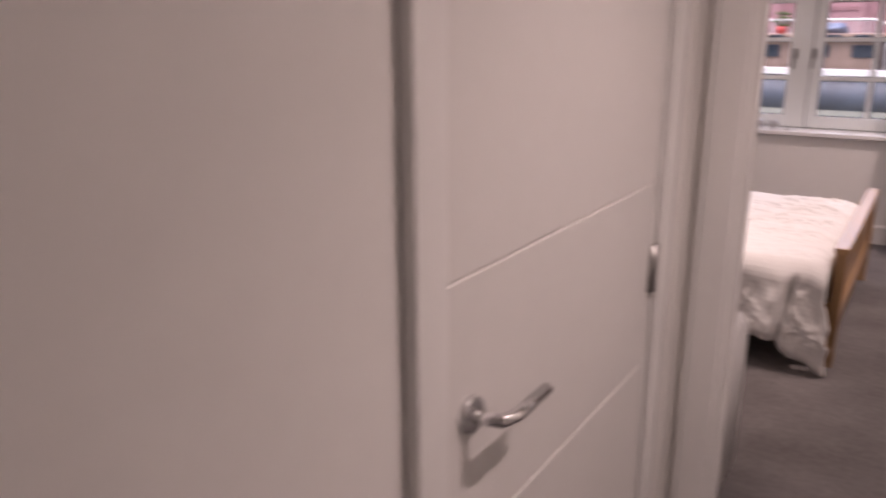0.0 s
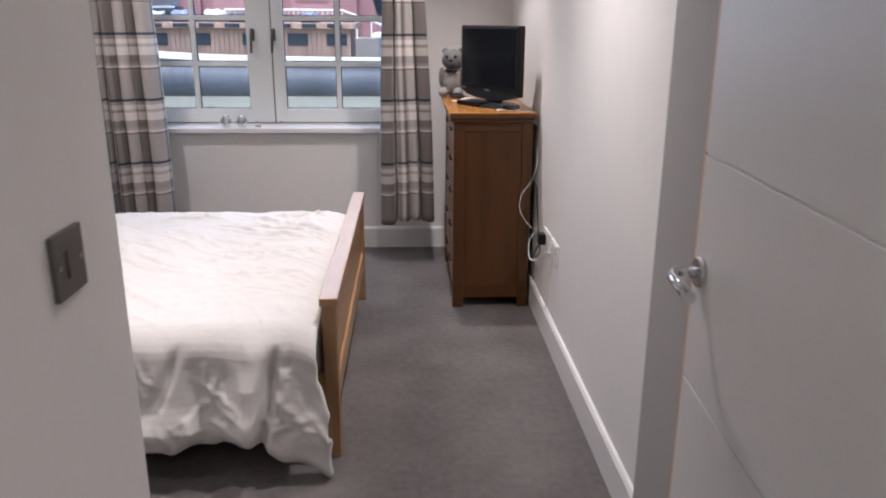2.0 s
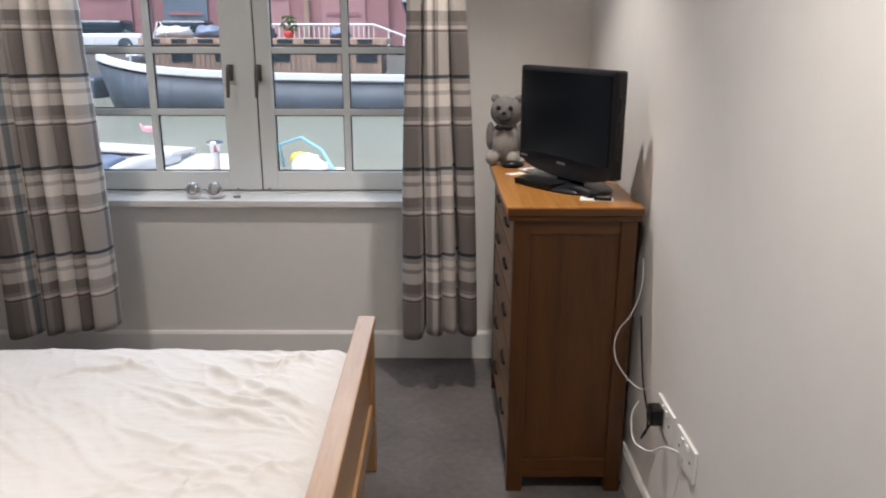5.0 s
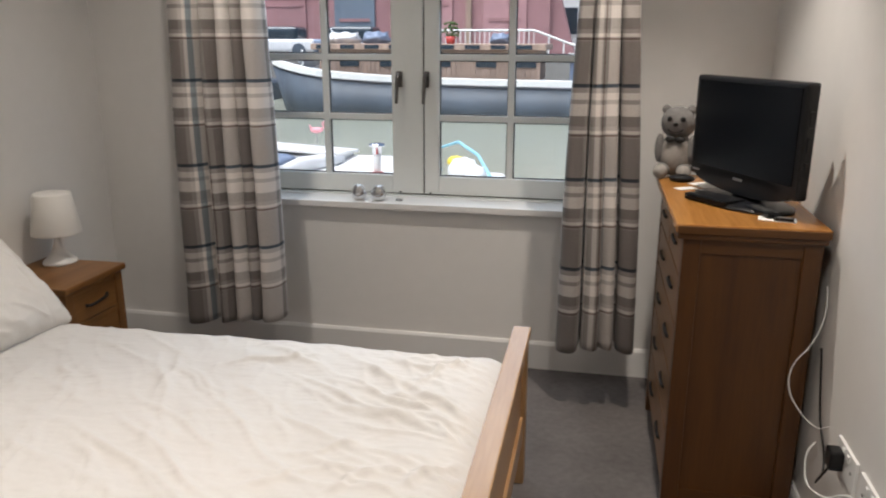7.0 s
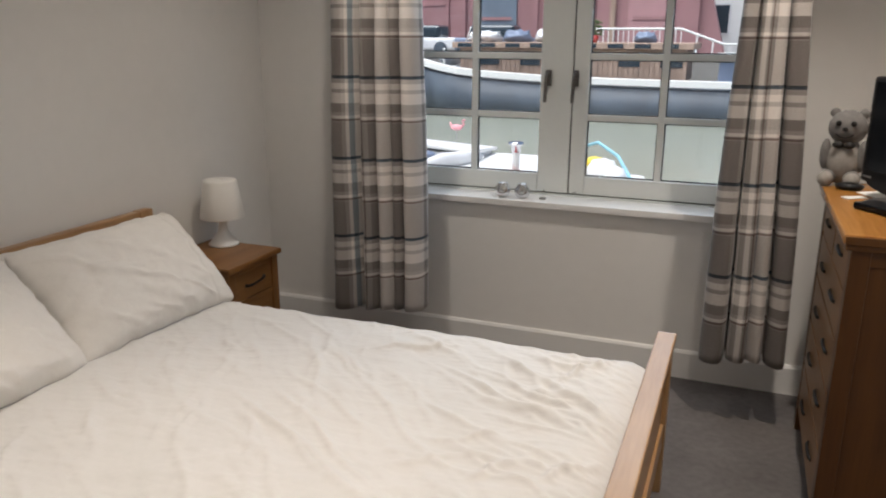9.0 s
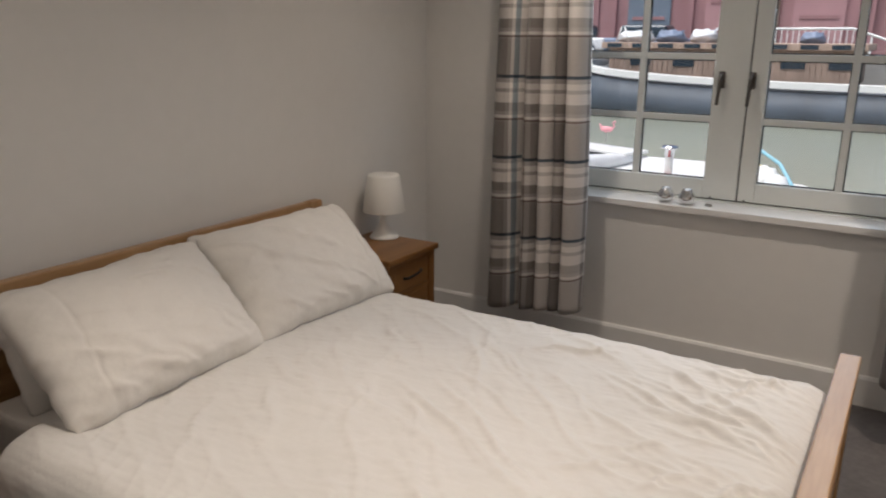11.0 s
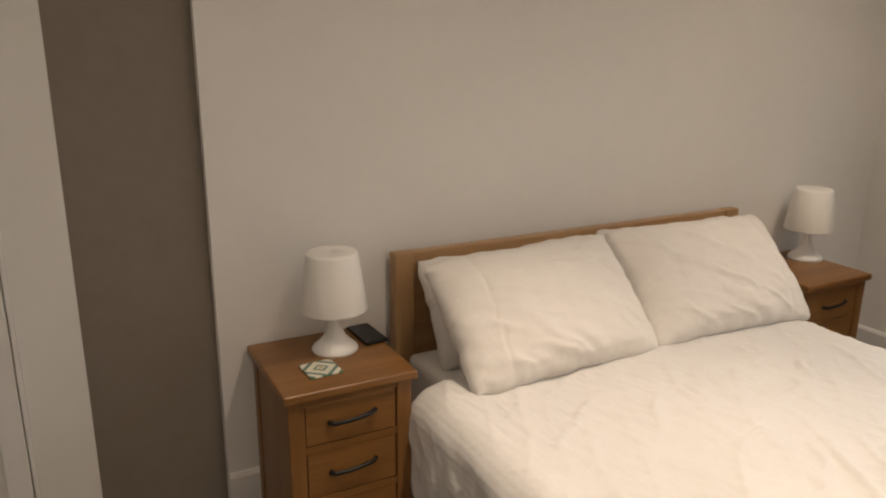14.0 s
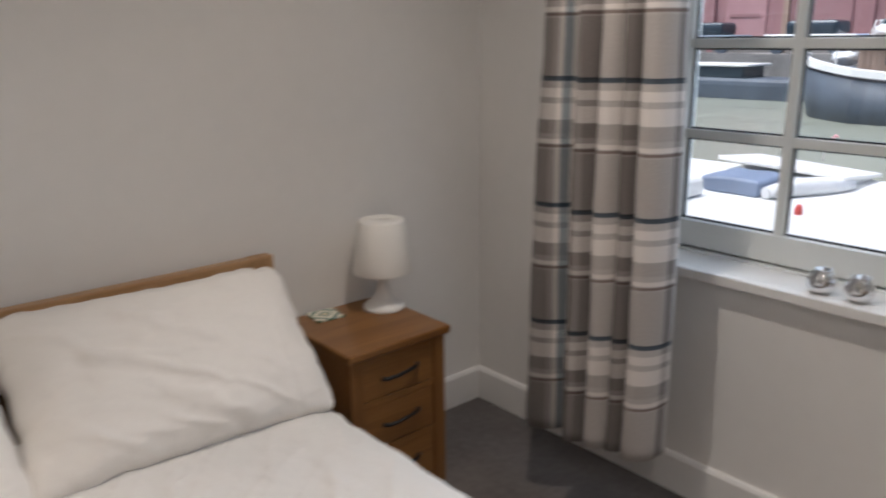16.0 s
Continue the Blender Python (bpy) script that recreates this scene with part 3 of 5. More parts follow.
for y in (BY0 + 0.012, BY1 - 0.037):
    part("side_rail", boxes((BX0 + 0.06, BX1 - 0.044, y, y + 0.025, 0.17, 0.29), bevel=0.003), OAK_X, bed)
for k in range(12):
    x = BX0 + 0.14 + k * 0.158
    part("slat", boxes((x, x + 0.08, BY0 + 0.036, BY1 - 0.036, 0.225, 0.243)), OAK_Y, bed)


def lumpy_box(x0, x1, y0, y1, z0, z1, r, seed):
    """A soft block with rounded edges."""
    bm = bmesh.new()
    box(bm, x0, x1, y0, y1, z0, z1, r, 4)
    for v in bm.verts:
        v.co += Vector((0, 0, 0.004)) * noise.noise(v.co * 4 + Vector((seed, 0, 0)))
    for f in bm.faces:
        f.smooth = True
    return bm


solid("mattress", lumpy_box(BX0 + 0.064, BX1 - 0.062, BY0 + 0.038, BY1 - 0.100, 0.244, 0.448, 0.035, 2), SHEET, "white covered mattress on the bed frame", "mattress")


def ridge(x, y, ax, ay, bx, by, width, height):
    """Height of one crease that runs from a to b."""
    dx, dy = bx - ax, by - ay
    L2 = dx * dx + dy * dy
    k = max(0.0, min(1.0, ((x - ax) * dx + (y - ay) * dy) / L2))
    wob = 0.012 * math.sin(k * 9 + ax * 7)
    d = ((x - ax) * dy - (y - ay) * dx) / math.sqrt(L2) - wob * math.sin(math.pi * k)
    over = math.hypot(x - ax - k * dx, y - ay - k * dy)
    return height * math.exp(-(min(over, 9) / width) ** 2 if k in (0.0, 1.0) else -(d / width) ** 2) * math.sin(math.pi * (0.08 + 0.84 * k))


_r = random.Random(11)
CREASES = []
for _ in range(16):    # long pulls towards the foot
    ax, ay = _r.uniform(-0.9, -0.1), _r.uniform(6.0, 6.9)
    L, a = _r.uniform(0.25, 0.7), radians(_r.uniform(-58, -22))
    CREASES.append((ax, ay, min(0.2, ax + L * math.cos(a)), max(5.65, ay + L * math.sin(a)), _r.uniform(0.009, 0.015), _r.uniform(0.005, 0.010)))
for _ in range(34):    # gathers against the footboard
    ay = _r.uniform(5.7, 6.85)
    L, a = _r.uniform(0.18, 0.55), radians(_r.uniform(-36, -6))
    CREASES.append((0.22 - L * math.cos(a), ay - L * math.sin(a), 0.22, ay, _r.uniform(0.008, 0.013), _r.uniform(0.004, 0.009)))
for _ in range(30):    # short ones by the pillows
    ax, ay = _r.uniform(-1.35, -0.5), _r.uniform(5.65, 6.9)
    L, a = _r.uniform(0.12, 0.42), radians(_r.uniform(-80, -15))
    CREASES.append((ax, ay, ax + L * math.cos(a), ay + L * math.sin(a), _r.uniform(0.010, 0.018), _r.uniform(0.004, 0.009)))
for ax, ay, bx, by in ((-0.35, 6.68, 0.23, 6.36), (-0.29, 6.60, 0.06, 6.42), (-0.20, 6.70, 0.23, 6.41), (-0.17, 6.80, 0.11, 6.57), (-0.07, 6.59, 0.23, 6.45), (-0.06, 6.11, 0.04, 6.23), (0.04, 6.23, 0.23, 6.21),
                       (-0.60, 6.68, -0.33, 6.83), (-0.01, 6.67, 0.16, 6.92), (0.02, 6.63, 0.22, 6.50), (-0.20, 6.25, -0.03, 6.33), (-0.26, 6.10, -0.08, 6.22), (0.09, 6.15, 0.21, 6.29)):
    CREASES.append((ax, ay, bx, by, _r.uniform(0.009, 0.013), _r.uniform(0.010, 0.015)))


HANG = []
for _ in range(46):
    ax, ad = _r.uniform(-1.3, 0.24), _r.uniform(0.02, 0.3)
    L, a = _r.uniform(0.06, 0.26), radians(_r.uniform(35, 125))
    HANG.append((ax, ad, ax + L * math.cos(a), ad + L * math.sin(a), _r.uniform(0.009, 0.018), _r.uniform(0.004, 0.010)))
for _ in range(30):
    ax, ad = _r.uniform(-1.2, 0.26), _r.uniform(0.26, 0.42)
    HANG.append((ax, ad, ax + _r.uniform(-0.05, 0.05), ad + _r.uniform(-0.05, 0.05), _r.uniform(0.012, 0.022), _r.uniform(0.002, 0.006)))


def creases_at(x, y, rows):
    """The summed height of many creases over whole arrays of places."""
    out = np.zeros_like(x)
    for ax, ay, bx, by, width, height in rows:
        dx, dy = bx - ax, by - ay
        L2 = dx * dx + dy * dy
        k = np.clip(((x - ax) * dx + (y - ay) * dy) / L2, 0, 1)
        d = ((x - ax) * dy - (y - ay) * dx) / math.sqrt(L2) - 0.012 * np.sin(k * 9 + ax * 7) * np.sin(math.pi * k)
        over = np.hypot(x - ax - k * dx, y - ay - k * dy)
        d = np.where((k <= 0) | (k >= 1), over, d)
        out += height * np.exp(-(d / width) ** 2) * np.sin(math.pi * (0.08 + 0.84 * k))
    return out


def wrinkles(x, y, turn, stretch, fine, seed):
    """Ridged noise drawn out along one direction: many shallow pulls in cloth, 0 to 1."""
    c, q = math.cos(turn), math.sin(turn)
    n = noise.noise(Vector(((x * c + y * q) * stretch, (y * c - x * q) * fine, seed)))
    m = 0.5 + 0.5 * noise.noise(Vector((x * 2.6, y * 2.6, seed + 5)))
    return max(0.0, 1 - 2.4 * abs(n)) ** 2 * m


def duvet():
    """A thick duvet spread over the mattress; its near side rolls over the edge and hangs to just above the floor."""
    X0, X1 = -1.46, BX1 - 0.056
    top, R = 0.480, 0.085
    near, far = BY0 - 0.010, BY1 - 0.085
    nx, nt, nh, nf = 330, 250, 96, 26
    x = np.linspace(X0, X1, nx)
    fx = (x - X0) / (X1 - X0)
    step = np.clip((x - 0.05) / 0.14, 0, 1)
    drop = 0.378 - 0.055 * np.exp(-((x - 0.02) / 0.055) ** 2) + 0.072 * step * step * (3 - 2 * step) + 0.010 * np.sin(23 * x + 1) + 0.005 * np.sin(61 * x)
    bend = R * math.pi / 2
    rows = []
    for j in range(nh):                                   # the hanging side, hem first
        a = (drop - R + bend) * (1 - j / nh)
        th = np.minimum(a, bend) / R
        below = np.maximum(a - bend, 0)
        d = R * (1 - np.cos(th)) + below
        out = R * np.sin(th)
        low = np.clip(d / 0.16, 0, 1)
        f = (0.008 + 0.012 * fx) * np.sin(15 * x + 2.2 * np.sin(4 * x)) * low
        f += 0.042 * np.exp(-((x - 0.06 + 0.12 * (d - 0.1)) / 0.045) ** 2) * low * (0.4 + 0.6 * np.clip((d - 0.1) / 0.2, 0, 1))
        f -= 0.050 * np.exp(-((x - 0.125 + 0.20 * (d - 0.1)) / 0.016) ** 2) * np.clip((d - 0.04) / 0.10, 0, 1)
        f -= 0.020 * np.exp(-((x + 0.15 + 0.42 * (d - 0.05)) / 0.020) ** 2) * np.clip((d - 0.03) / 0.08, 0, 1) * np.clip((0.30 - d) / 0.08, 0, 1)
        f += 0.022 * np.exp(-((d - 0.30) / 0.05) ** 2) * np.exp(-((x + 0.22) / 0.20) ** 2)
        f += creases_at(x, d, HANG) * low
        hem = np.clip((d - drop + 0.05) / 0.05, 0, 1)
        f -= 0.024 * hem * hem
        f += np.array([(0.014 * noise.noise(Vector((u * 7 - v * 3, v * 6, 5.0))) + 0.007 * noise.noise(Vector((u * 19, v * 15, 2.0))) + 0.007 * wrinkles(u, v, 1.0, 4, 11, 8.0)) * min(1, v / 0.16)
                       for u, v in zip(x, d)])
        y = near - out - f - 0.045 * np.clip(d / 0.3, 0, 1) * fx
        xx = x + 0.032 * fx ** 14 * np.clip((d - 0.13) / 0.10, 0, 1)
        rows.append((xx, y, top - d, -a))
    for j in range(nt):
        y = np.full(nx, near + (far - near) * j / (nt - 1))
        rows.append((x.copy(), y, np.full(nx, top), y - near))
    for j in range(1, nf + 1):
        d = 0.16 * j / nf
        y = far + 0.03 * min(1, d / 0.05) + 0.012 * np.sin(17 * x) * min(1, d / 0.1)
        rows.append((x.copy(), y, np.full(nx, top - 0.022 - d * (0.6 + 0.4 * min(1, d / 0.06))), far - near + d + 0 * x))
    vs, uvs = [], []
    for j, (xx, y, z, a) in enumerate(rows):
        if j >= nh - 30:
            fade = np.clip((near - 0.06 - y) / -0.06, 0, 1)
            soft = np.array([0.010 * noise.noise(Vector((u * 2.3, v * 2.3, 0.3))) + 0.005 * noise.noise(Vector((u * 9, v * 7, 1.3)))
                             + 0.009 * wrinkles(u, v, -0.55, 2.2, 10, 3.0) + 0.006 * wrinkles(u, v, -0.95, 4, 13, 11.0) + 0.005 * wrinkles(u, v, 0.35, 5, 17, 17.0) for u, v in zip(xx, y)])
            z = z + (creases_at(xx, y, CREASES) + soft) * fade
            z = z + np.where((y > near) & (y < far), 0.012 * np.sin(math.pi * np.clip((y - near) / (far - near), 0, 1)), 0)
            e = far - y
            z = z - np.where((e < 0.09) & (e >= 0), 0.022 * (1 - e / 0.09) ** 2, 0)
        e = X1 - x
        z = z - np.where(e < 0.10, 0.030 * (1 - e / 0.10) ** 2, 0) - np.where(fx < 0.05, 0.014 * (1 - fx / 0.05) ** 2, 0)
        vs += list(zip(xx.tolist(), y.tolist(), z.tolist()))
        uvs += list(zip(x.tolist(), a.tolist()))
    me = bpy.data.meshes.new("duvet")
    me.from_pydata(vs, [], [(j * nx + i, j * nx + i + 1, (j + 1) * nx + i + 1, (j + 1) * nx + i) for j in range(len(rows) - 1) for i in range(nx - 1)])
    lay = me.uv_layers.new(name="cloth")
    for lp in me.loops:
        lay.data[lp.index].uv = uvs[lp.vertex_index]
    for p in me.polygons:
        p.use_smooth = True
    me.materials.append(DUVET)
    ob = tagged(new("duvet", me), "creased cream-white striped duvet spread over the bed", "duvet")
    so = ob.modifiers.new("filling", "SOLIDIFY")
    so.thickness, so.offset = 0.020, -1


duvet()


def pillow(m, w, h, t, seed, label, seam):
    """A stuffed pillow in a housewife case: w along local x, h along local y, thickness t."""
    rnd = random.Random(seed)
    creases = [(rnd.uniform(-0.8, 0.5), rnd.uniform(-0.7, 0.7), rnd.uniform(0.2, 0.7), rnd.uniform(-0.8, -0.1), rnd.uniform(0.025, 0.06), rnd.uniform(0.005, 0.014)) for _ in range(14)]
    N, M = 112, 76
    bm = bmesh.new()
    grid = {}
    for side in (1, -1):
        for j in range(M + 1):
            for i in range(N + 1):
                u, v = 2 * i / N - 1, 2 * j / M - 1
                rim = i in (0, N) or j in (0, M)
                if rim and side == -1:
                    grid[side, i, j] = grid[1, i, j]
                    continue
                prof = max(0.0, (1 - abs(u) ** 2.6)) ** 0.50 * max(0.0, (1 - abs(v) ** 2.5)) ** 0.48
                rnd_c = 1 - 0.055 * (abs(u) * abs(v)) ** 7
                pin = 1 - 0.055 * (1 - abs(v) ** 2) * abs(u) ** 3
                pin2 = 1 - 0.075 * (1 - abs(u) ** 2) * abs(v) ** 3
                z = side * t / 2 * prof
                if side == 1:
                    z += sum(ridge(u, v, a, b, a + c, b + d, wd, ht) for a, b, c, d, wd, ht in creases) * prof
                    if seam:
                        z -= 0.006 * math.exp(-((u - seam - 0.02 * math.sin(3 * v)) / 0.016) ** 2) * prof
                    z += (0.005 * wrinkles(u, v, -0.7, 1.2, 3.4, seed) + 0.003 * wrinkles(u, v, 0.5, 1.6, 6.0, seed + 3.0)) * min(1.0, prof * 3)
                z += 0.010 * noise.noise(Vector((u * 2.2 + seed, v * 2.2, side))) * prof + 0.004 * noise.noise(Vector((u * 6 + seed, v * 5, side))) * prof
                y = v * h / 2 * pin2 * rnd_c + 0.010 * noise.noise(Vector((u * 5, v * 5, seed)))
                x = u * w / 2 * pin * rnd_c + 0.010 * noise.noise(Vector((u * 5, v * 5, seed + 9)))
                grid[side, i, j] = bm.verts.new((x, y, z))
        for j in range(M):
            for i in range(N):
                q = [grid[side, i, j], grid[side, i + 1, j], grid[side, i + 1, j + 1], grid[side, i, j + 1]]
                bm.faces.new(q if side == 1 else q[::-1]).smooth = True
    ob = solid("pillow", bm, PILLOW, label, "pillow", "", "pillows against the headboard")
    ob.matrix_world = m
    return ob


def lean(x, y, z, tilt, roll=0, turn=0):
    """Pillow pose: local x along +y, local y up the slope towards the headboard, local z towards the room."""
    return Matrix.Translation((x, y, z)) @ pose(0, 0, 0, 0, 0, 90 + turn) @ pose(0, 0, 0, tilt, 0, 0) @ pose(0, 0, 0, 0, 0, roll)


pillow(lean(-1.660, 5.955, 0.604, 60, 1), 0.68, 0.37, 0.15, 21, "cream cotton pillow propped upright behind another", 0)
pillow(lean(-1.655, 6.655, 0.609, 60, -1), 0.68, 0.38, 0.15, 22, "cream cotton pillow propped upright behind another", 0)
pillow(lean(-1.475, 5.930, 0.634, 44, 1.5), 0.70, 0.450, 0.21, 23, "plump cream cotton pillow leaning back, seam along one end", -0.62)
pillow(lean(-1.480, 6.625, 0.639, 45, -1.5), 0.74, 0.450, 0.21, 25, "plump cream cotton pillow leaning back, seam along one end", 0.68)


# ---------------------------------------------------------------- nightstands and lamps
def bow_handle(parent, y, z, x, w):
    """A black bow pull across y, standing out along +x."""
    pts = [(x + 0.004, y - w / 2, z - 0.004), (x + 0.016, y - w * 0.40, z - 0.006), (x + 0.021, y - w * 0.15, z - 0.004), (x + 0.021, y + w * 0.15, z), (x + 0.016, y + w * 0.40, z + 0.004), (x + 0.004, y + w / 2, z + 0.004)]
    return part("handle", tube(bmesh.new(), pts, (0.007, 0.006, 0.0055, 0.0055, 0.006, 0.007), 10), IRON, parent, "black iron bow handle")


def nightstand(m):
    """Local: back at x=0, front towards +x, centred on y."""
    root = thing("nightstand", m, "three-drawer oak nightstand with black bow handles beside the bed", "nightstand", "nightstands")
    D, W, HT = 0.385, 0.38, 0.545
    part("tabletop", boxes((0, D, -W / 2, W / 2, HT - 0.026, HT), bevel=0.007, segs=3), STAND_Y, root)
    part("side", boxes((0.01, D - 0.02, -W / 2 + 0.018, -W / 2 + 0.036, 0.05, HT - 0.026)), STAND_Z, root)
    part("side", boxes((0.01, D - 0.02, W / 2 - 0.036, W / 2 - 0.018, 0.05, HT - 0.026)), STAND_Z, root)
    part("back", boxes((0.008, 0.018, -W / 2 + 0.036, W / 2 - 0.036, 0.05, HT - 0.026)), STAND_Z, root)
    for s in (-1, 1):
        y = s * (W / 2 - 0.036)
        part("corner_post", boxes((D - 0.062, D - 0.015, y - 0.022, y + 0.022, 0, HT - 0.026), bevel=0.003), STAND_Z, root)
        part("corner_post", boxes((0.006, 0.05, y - 0.022, y + 0.022, 0, HT - 0.026), bevel=0.003), STAND_Z, root)
    w = W / 2 - 0.058
    for z in (0.045, 0.205, 0.363, 0.505):
        part("rail", boxes((D - 0.05, D - 0.019, -w, w, z - 0.007, z + 0.014)), STAND_Y, root)
    for a, b in ((0.061, 0.196), (0.221, 0.354), (0.379, 0.496)):
        dr = part("drawer", boxes((0.03, D - 0.020, -w + 0.003, w - 0.003, a, b), bevel=0.003), STAND_Y, root)
        bow_handle(dr, 0.0, (a + b) / 2 + 0.006, D - 0.021, 0.135)
    return root


NS_A = nightstand(pose(-1.812, 5.288, 0))
copy_thing(NS_A, pose(-1.812, 7.279, 0))


def table_lamp(m):
    root = thing("table_lamp", m, "small white plastic table lamp, unlit, on the nightstand", "table lamp", "bedside lamps")
    part("base", lathe(bmesh.new(), ((0.066, 0), (0.068, 0.006), (0.064, 0.014), (0.050, 0.026), (0.034, 0.044), (0.023, 0.066), (0.017, 0.090), (0.015, 0.120), (0.015, 0.150))), PLASTIC, root)
    bm = bmesh.new()
    lathe(bm, ((0.097, 0.128), (0.098, 0.131), (0.074, 0.292), (0.071, 0.298), (0.060, 0.300), (0.0008, 0.301), (0.0008, 0.297), (0.068, 0.296), (0.094, 0.131)), 48)
    part("shade", bm, SHADE, root)
    part("bulb", ball(bmesh.new(), (0, 0, 0.19), 0.022, 0.022, 0.035), PLASTIC, root)
    return root


LAMP = table_lamp(pose(-1.665, 5.322, 0.545))
copy_thing(LAMP, pose(-1.692, 7.410, 0.545))


def tile_print():
    m = material("patterned_tile", (0.75, 0.72, 0.62), 0.3, 0, 0.03, 40)
    t = m.node_tree
    b = t.nodes["Principled BSDF"]
    co = t.nodes.new("ShaderNodeTexCoord")
    ab = t.nodes.new("ShaderNodeVectorMath")
    ab.operation = "ABSOLUTE"
    t.links.new(co.outputs["Object"], ab.inputs[0])
    sep = t.nodes.new("ShaderNodeSeparateXYZ")
    t.links.new(ab.outputs[0], sep.inputs[0])
    ad = t.nodes.new("ShaderNodeMath")
    ad.operation = "ADD"
    t.links.new(sep.outputs[0], ad.inputs[0])
    t.links.new(sep.outputs[1], ad.inputs[1])
    sc = t.nodes.new("ShaderNodeMath")
    sc.operation = "DIVIDE"
    sc.inputs[1].default_value = 0.09
    t.links.new(ad.outputs[0], sc.inputs[0])
    r = t.nodes.new("ShaderNodeValToRGB")
    r.color_ramp.interpolation = "CONSTANT"
    e = r.color_ramp.elements
    cream, green, blue = (0.76, 0.73, 0.62, 1), (0.10, 0.20, 0.12, 1), (0.16, 0.25, 0.32, 1)
    e[0].position, e[0].color = 0, (0.55, 0.45, 0.15, 1)
    e[1].position, e[1].color = 0.09, cream
    for p, c in ((0.16, green), (0.26, cream), (0.52, green), (0.64, blue), (0.69, cream), (0.90, green)):
        e.new(p).color = c
    t.links.new(sc.outputs[0], r.inputs[0])
    t.links.new(r.outputs[0], b.inputs["Base Color"])
    return m


TILE = tile_print()
for m in (pose(-1.548, 5.238, 0.545, 0, 0, 4), pose(-1.755, 7.222, 0.545, 0, 0, -6)):
    c = solid("coaster", boxes((-0.047, 0.047, -0.047, 0.047, 0, 0.007), bevel=0.003), TILE, "cream ceramic tile coaster with a green geometric print", "coaster", "", "coasters")
    c.matrix_world = m
ph = thing("phone", pose(-1.725, 5.447, 0.545, 0, 0, 3), "black smartphone lying on the nightstand", "phone")
part("case", boxes((-0.076, 0.076, -0.037, 0.037, 0, 0.009), bevel=0.004, segs=3), BLACK, ph)
part("screen", boxes((-0.071, 0.071, -0.033, 0.033, 0.0092, 0.0096)), SCREEN, ph)

# ---------------------------------------------------------------- chest of drawers
chest = thing("chest_of_drawers", pose(0, 0, 0), "tall oak chest of drawers against the wall", "chest of drawers")
cx0, cx1, cy0, cy1, ch = 0.722, 1.128, 6.868, 7.705, 0.962
# Top takes the lit oak tone; legs, rails and side panels the shaded one.
part("top", boxes((cx0, cx1, cy0, cy1, ch - 0.028, ch), bevel=0.007, segs=3), CHEST_LIT_Y, chest, "polished orange oak top in the lit tone, brighter than the sides")
px0, px1, py0, py1 = cx0 + 0.024, cx1 - 0.012, cy0 + 0.022, cy1 - 0.022
for x, x2 in ((px0, px0 + 0.05), (px1 - 0.05, px1)):
    for y, y2 in ((py0, py0 + 0.045), (py1 - 0.045, py1)):
        part("leg", boxes((x, x2, y, y2, 0, ch - 0.028), bevel=0.003), CHEST_SHADE_Z, chest)
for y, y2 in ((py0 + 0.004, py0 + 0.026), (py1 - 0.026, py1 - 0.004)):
    part("side_rail", boxes((px0 + 0.049, px1 - 0.049, y, y2, ch - 0.090, ch - 0.028), bevel=0.002), CHEST_SHADE_X, chest)
    part("side_rail", boxes((px0 + 0.049, px1 - 0.049, y, y2, 0.050, 0.115), bevel=0.002), CHEST_SHADE_X, chest)
    part("side_panel", boxes((px0 + 0.045, px1 - 0.045, y + 0.008, y2 - 0.006, 0.11, ch - 0.085)), CHEST_SHADE_Z, chest)
part("top_moulding", boxes((cx0 + 0.006, cx1 - 0.004, cy0 + 0.006, cy1 - 0.006, ch - 0.046, ch - 0.028), bevel=0.006, segs=3), CHEST_SHADE_X, chest)
# Strips added over the top's ends, coloured with the sides' painted shade.
for y, y2 in ((cy0 - 0.003, cy0 + 0.001), (cy1 - 0.001, cy1 + 0.003)):
    part("end_lipping", boxes((cx0 + 0.004, cx1 - 0.002, y, y2, ch - 0.027, ch - 0.006), bevel=0.0015), CHEST_SHADE_X, chest, "thin strip giving the top's end the shaded side tone")
part("back_panel", boxes((px1 - 0.016, px1 - 0.006, py0 + 0.04, py1 - 0.04, 0.09, ch - 0.03)), CHEST_SHADE_Z, chest)
rows = ((0.10, 0.275), (0.29, 0.455), (0.47, 0.625), (0.64, 0.78), (0.795, 0.92))
for z in (0.087, 0.282, 0.462, 0.632, 0.787, 0.927):
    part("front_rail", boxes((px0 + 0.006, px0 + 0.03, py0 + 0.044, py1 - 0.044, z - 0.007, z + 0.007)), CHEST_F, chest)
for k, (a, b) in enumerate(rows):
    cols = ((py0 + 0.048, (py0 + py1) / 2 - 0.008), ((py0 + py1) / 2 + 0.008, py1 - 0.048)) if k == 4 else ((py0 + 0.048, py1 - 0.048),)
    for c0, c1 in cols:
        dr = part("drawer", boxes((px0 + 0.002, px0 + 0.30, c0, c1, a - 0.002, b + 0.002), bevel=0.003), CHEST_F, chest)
        for yy in ([(c0 + c1) / 2] if k == 4 else [c0 + 0.19, c1 - 0.19]):
            z = (a + b) / 2
            part("handle", tube(bmesh.new(), ((px0 + 0.002, yy - 0.06, z), (px0 - 0.004, yy - 0.045, z), (px0 - 0.006, yy, z + 0.003), (px0 - 0.004, yy + 0.045, z), (px0 + 0.002, yy + 0.06, z)), 0.0055, 8), IRON, dr, "black iron bow handle")

# television, turned towards the bed; local x across the screen, local -y towards the viewer
tv = thing("television", pose(0.937, 7.197, ch, 0, 0, -63.5), "black flat-screen television, switched off, on the chest", "television")
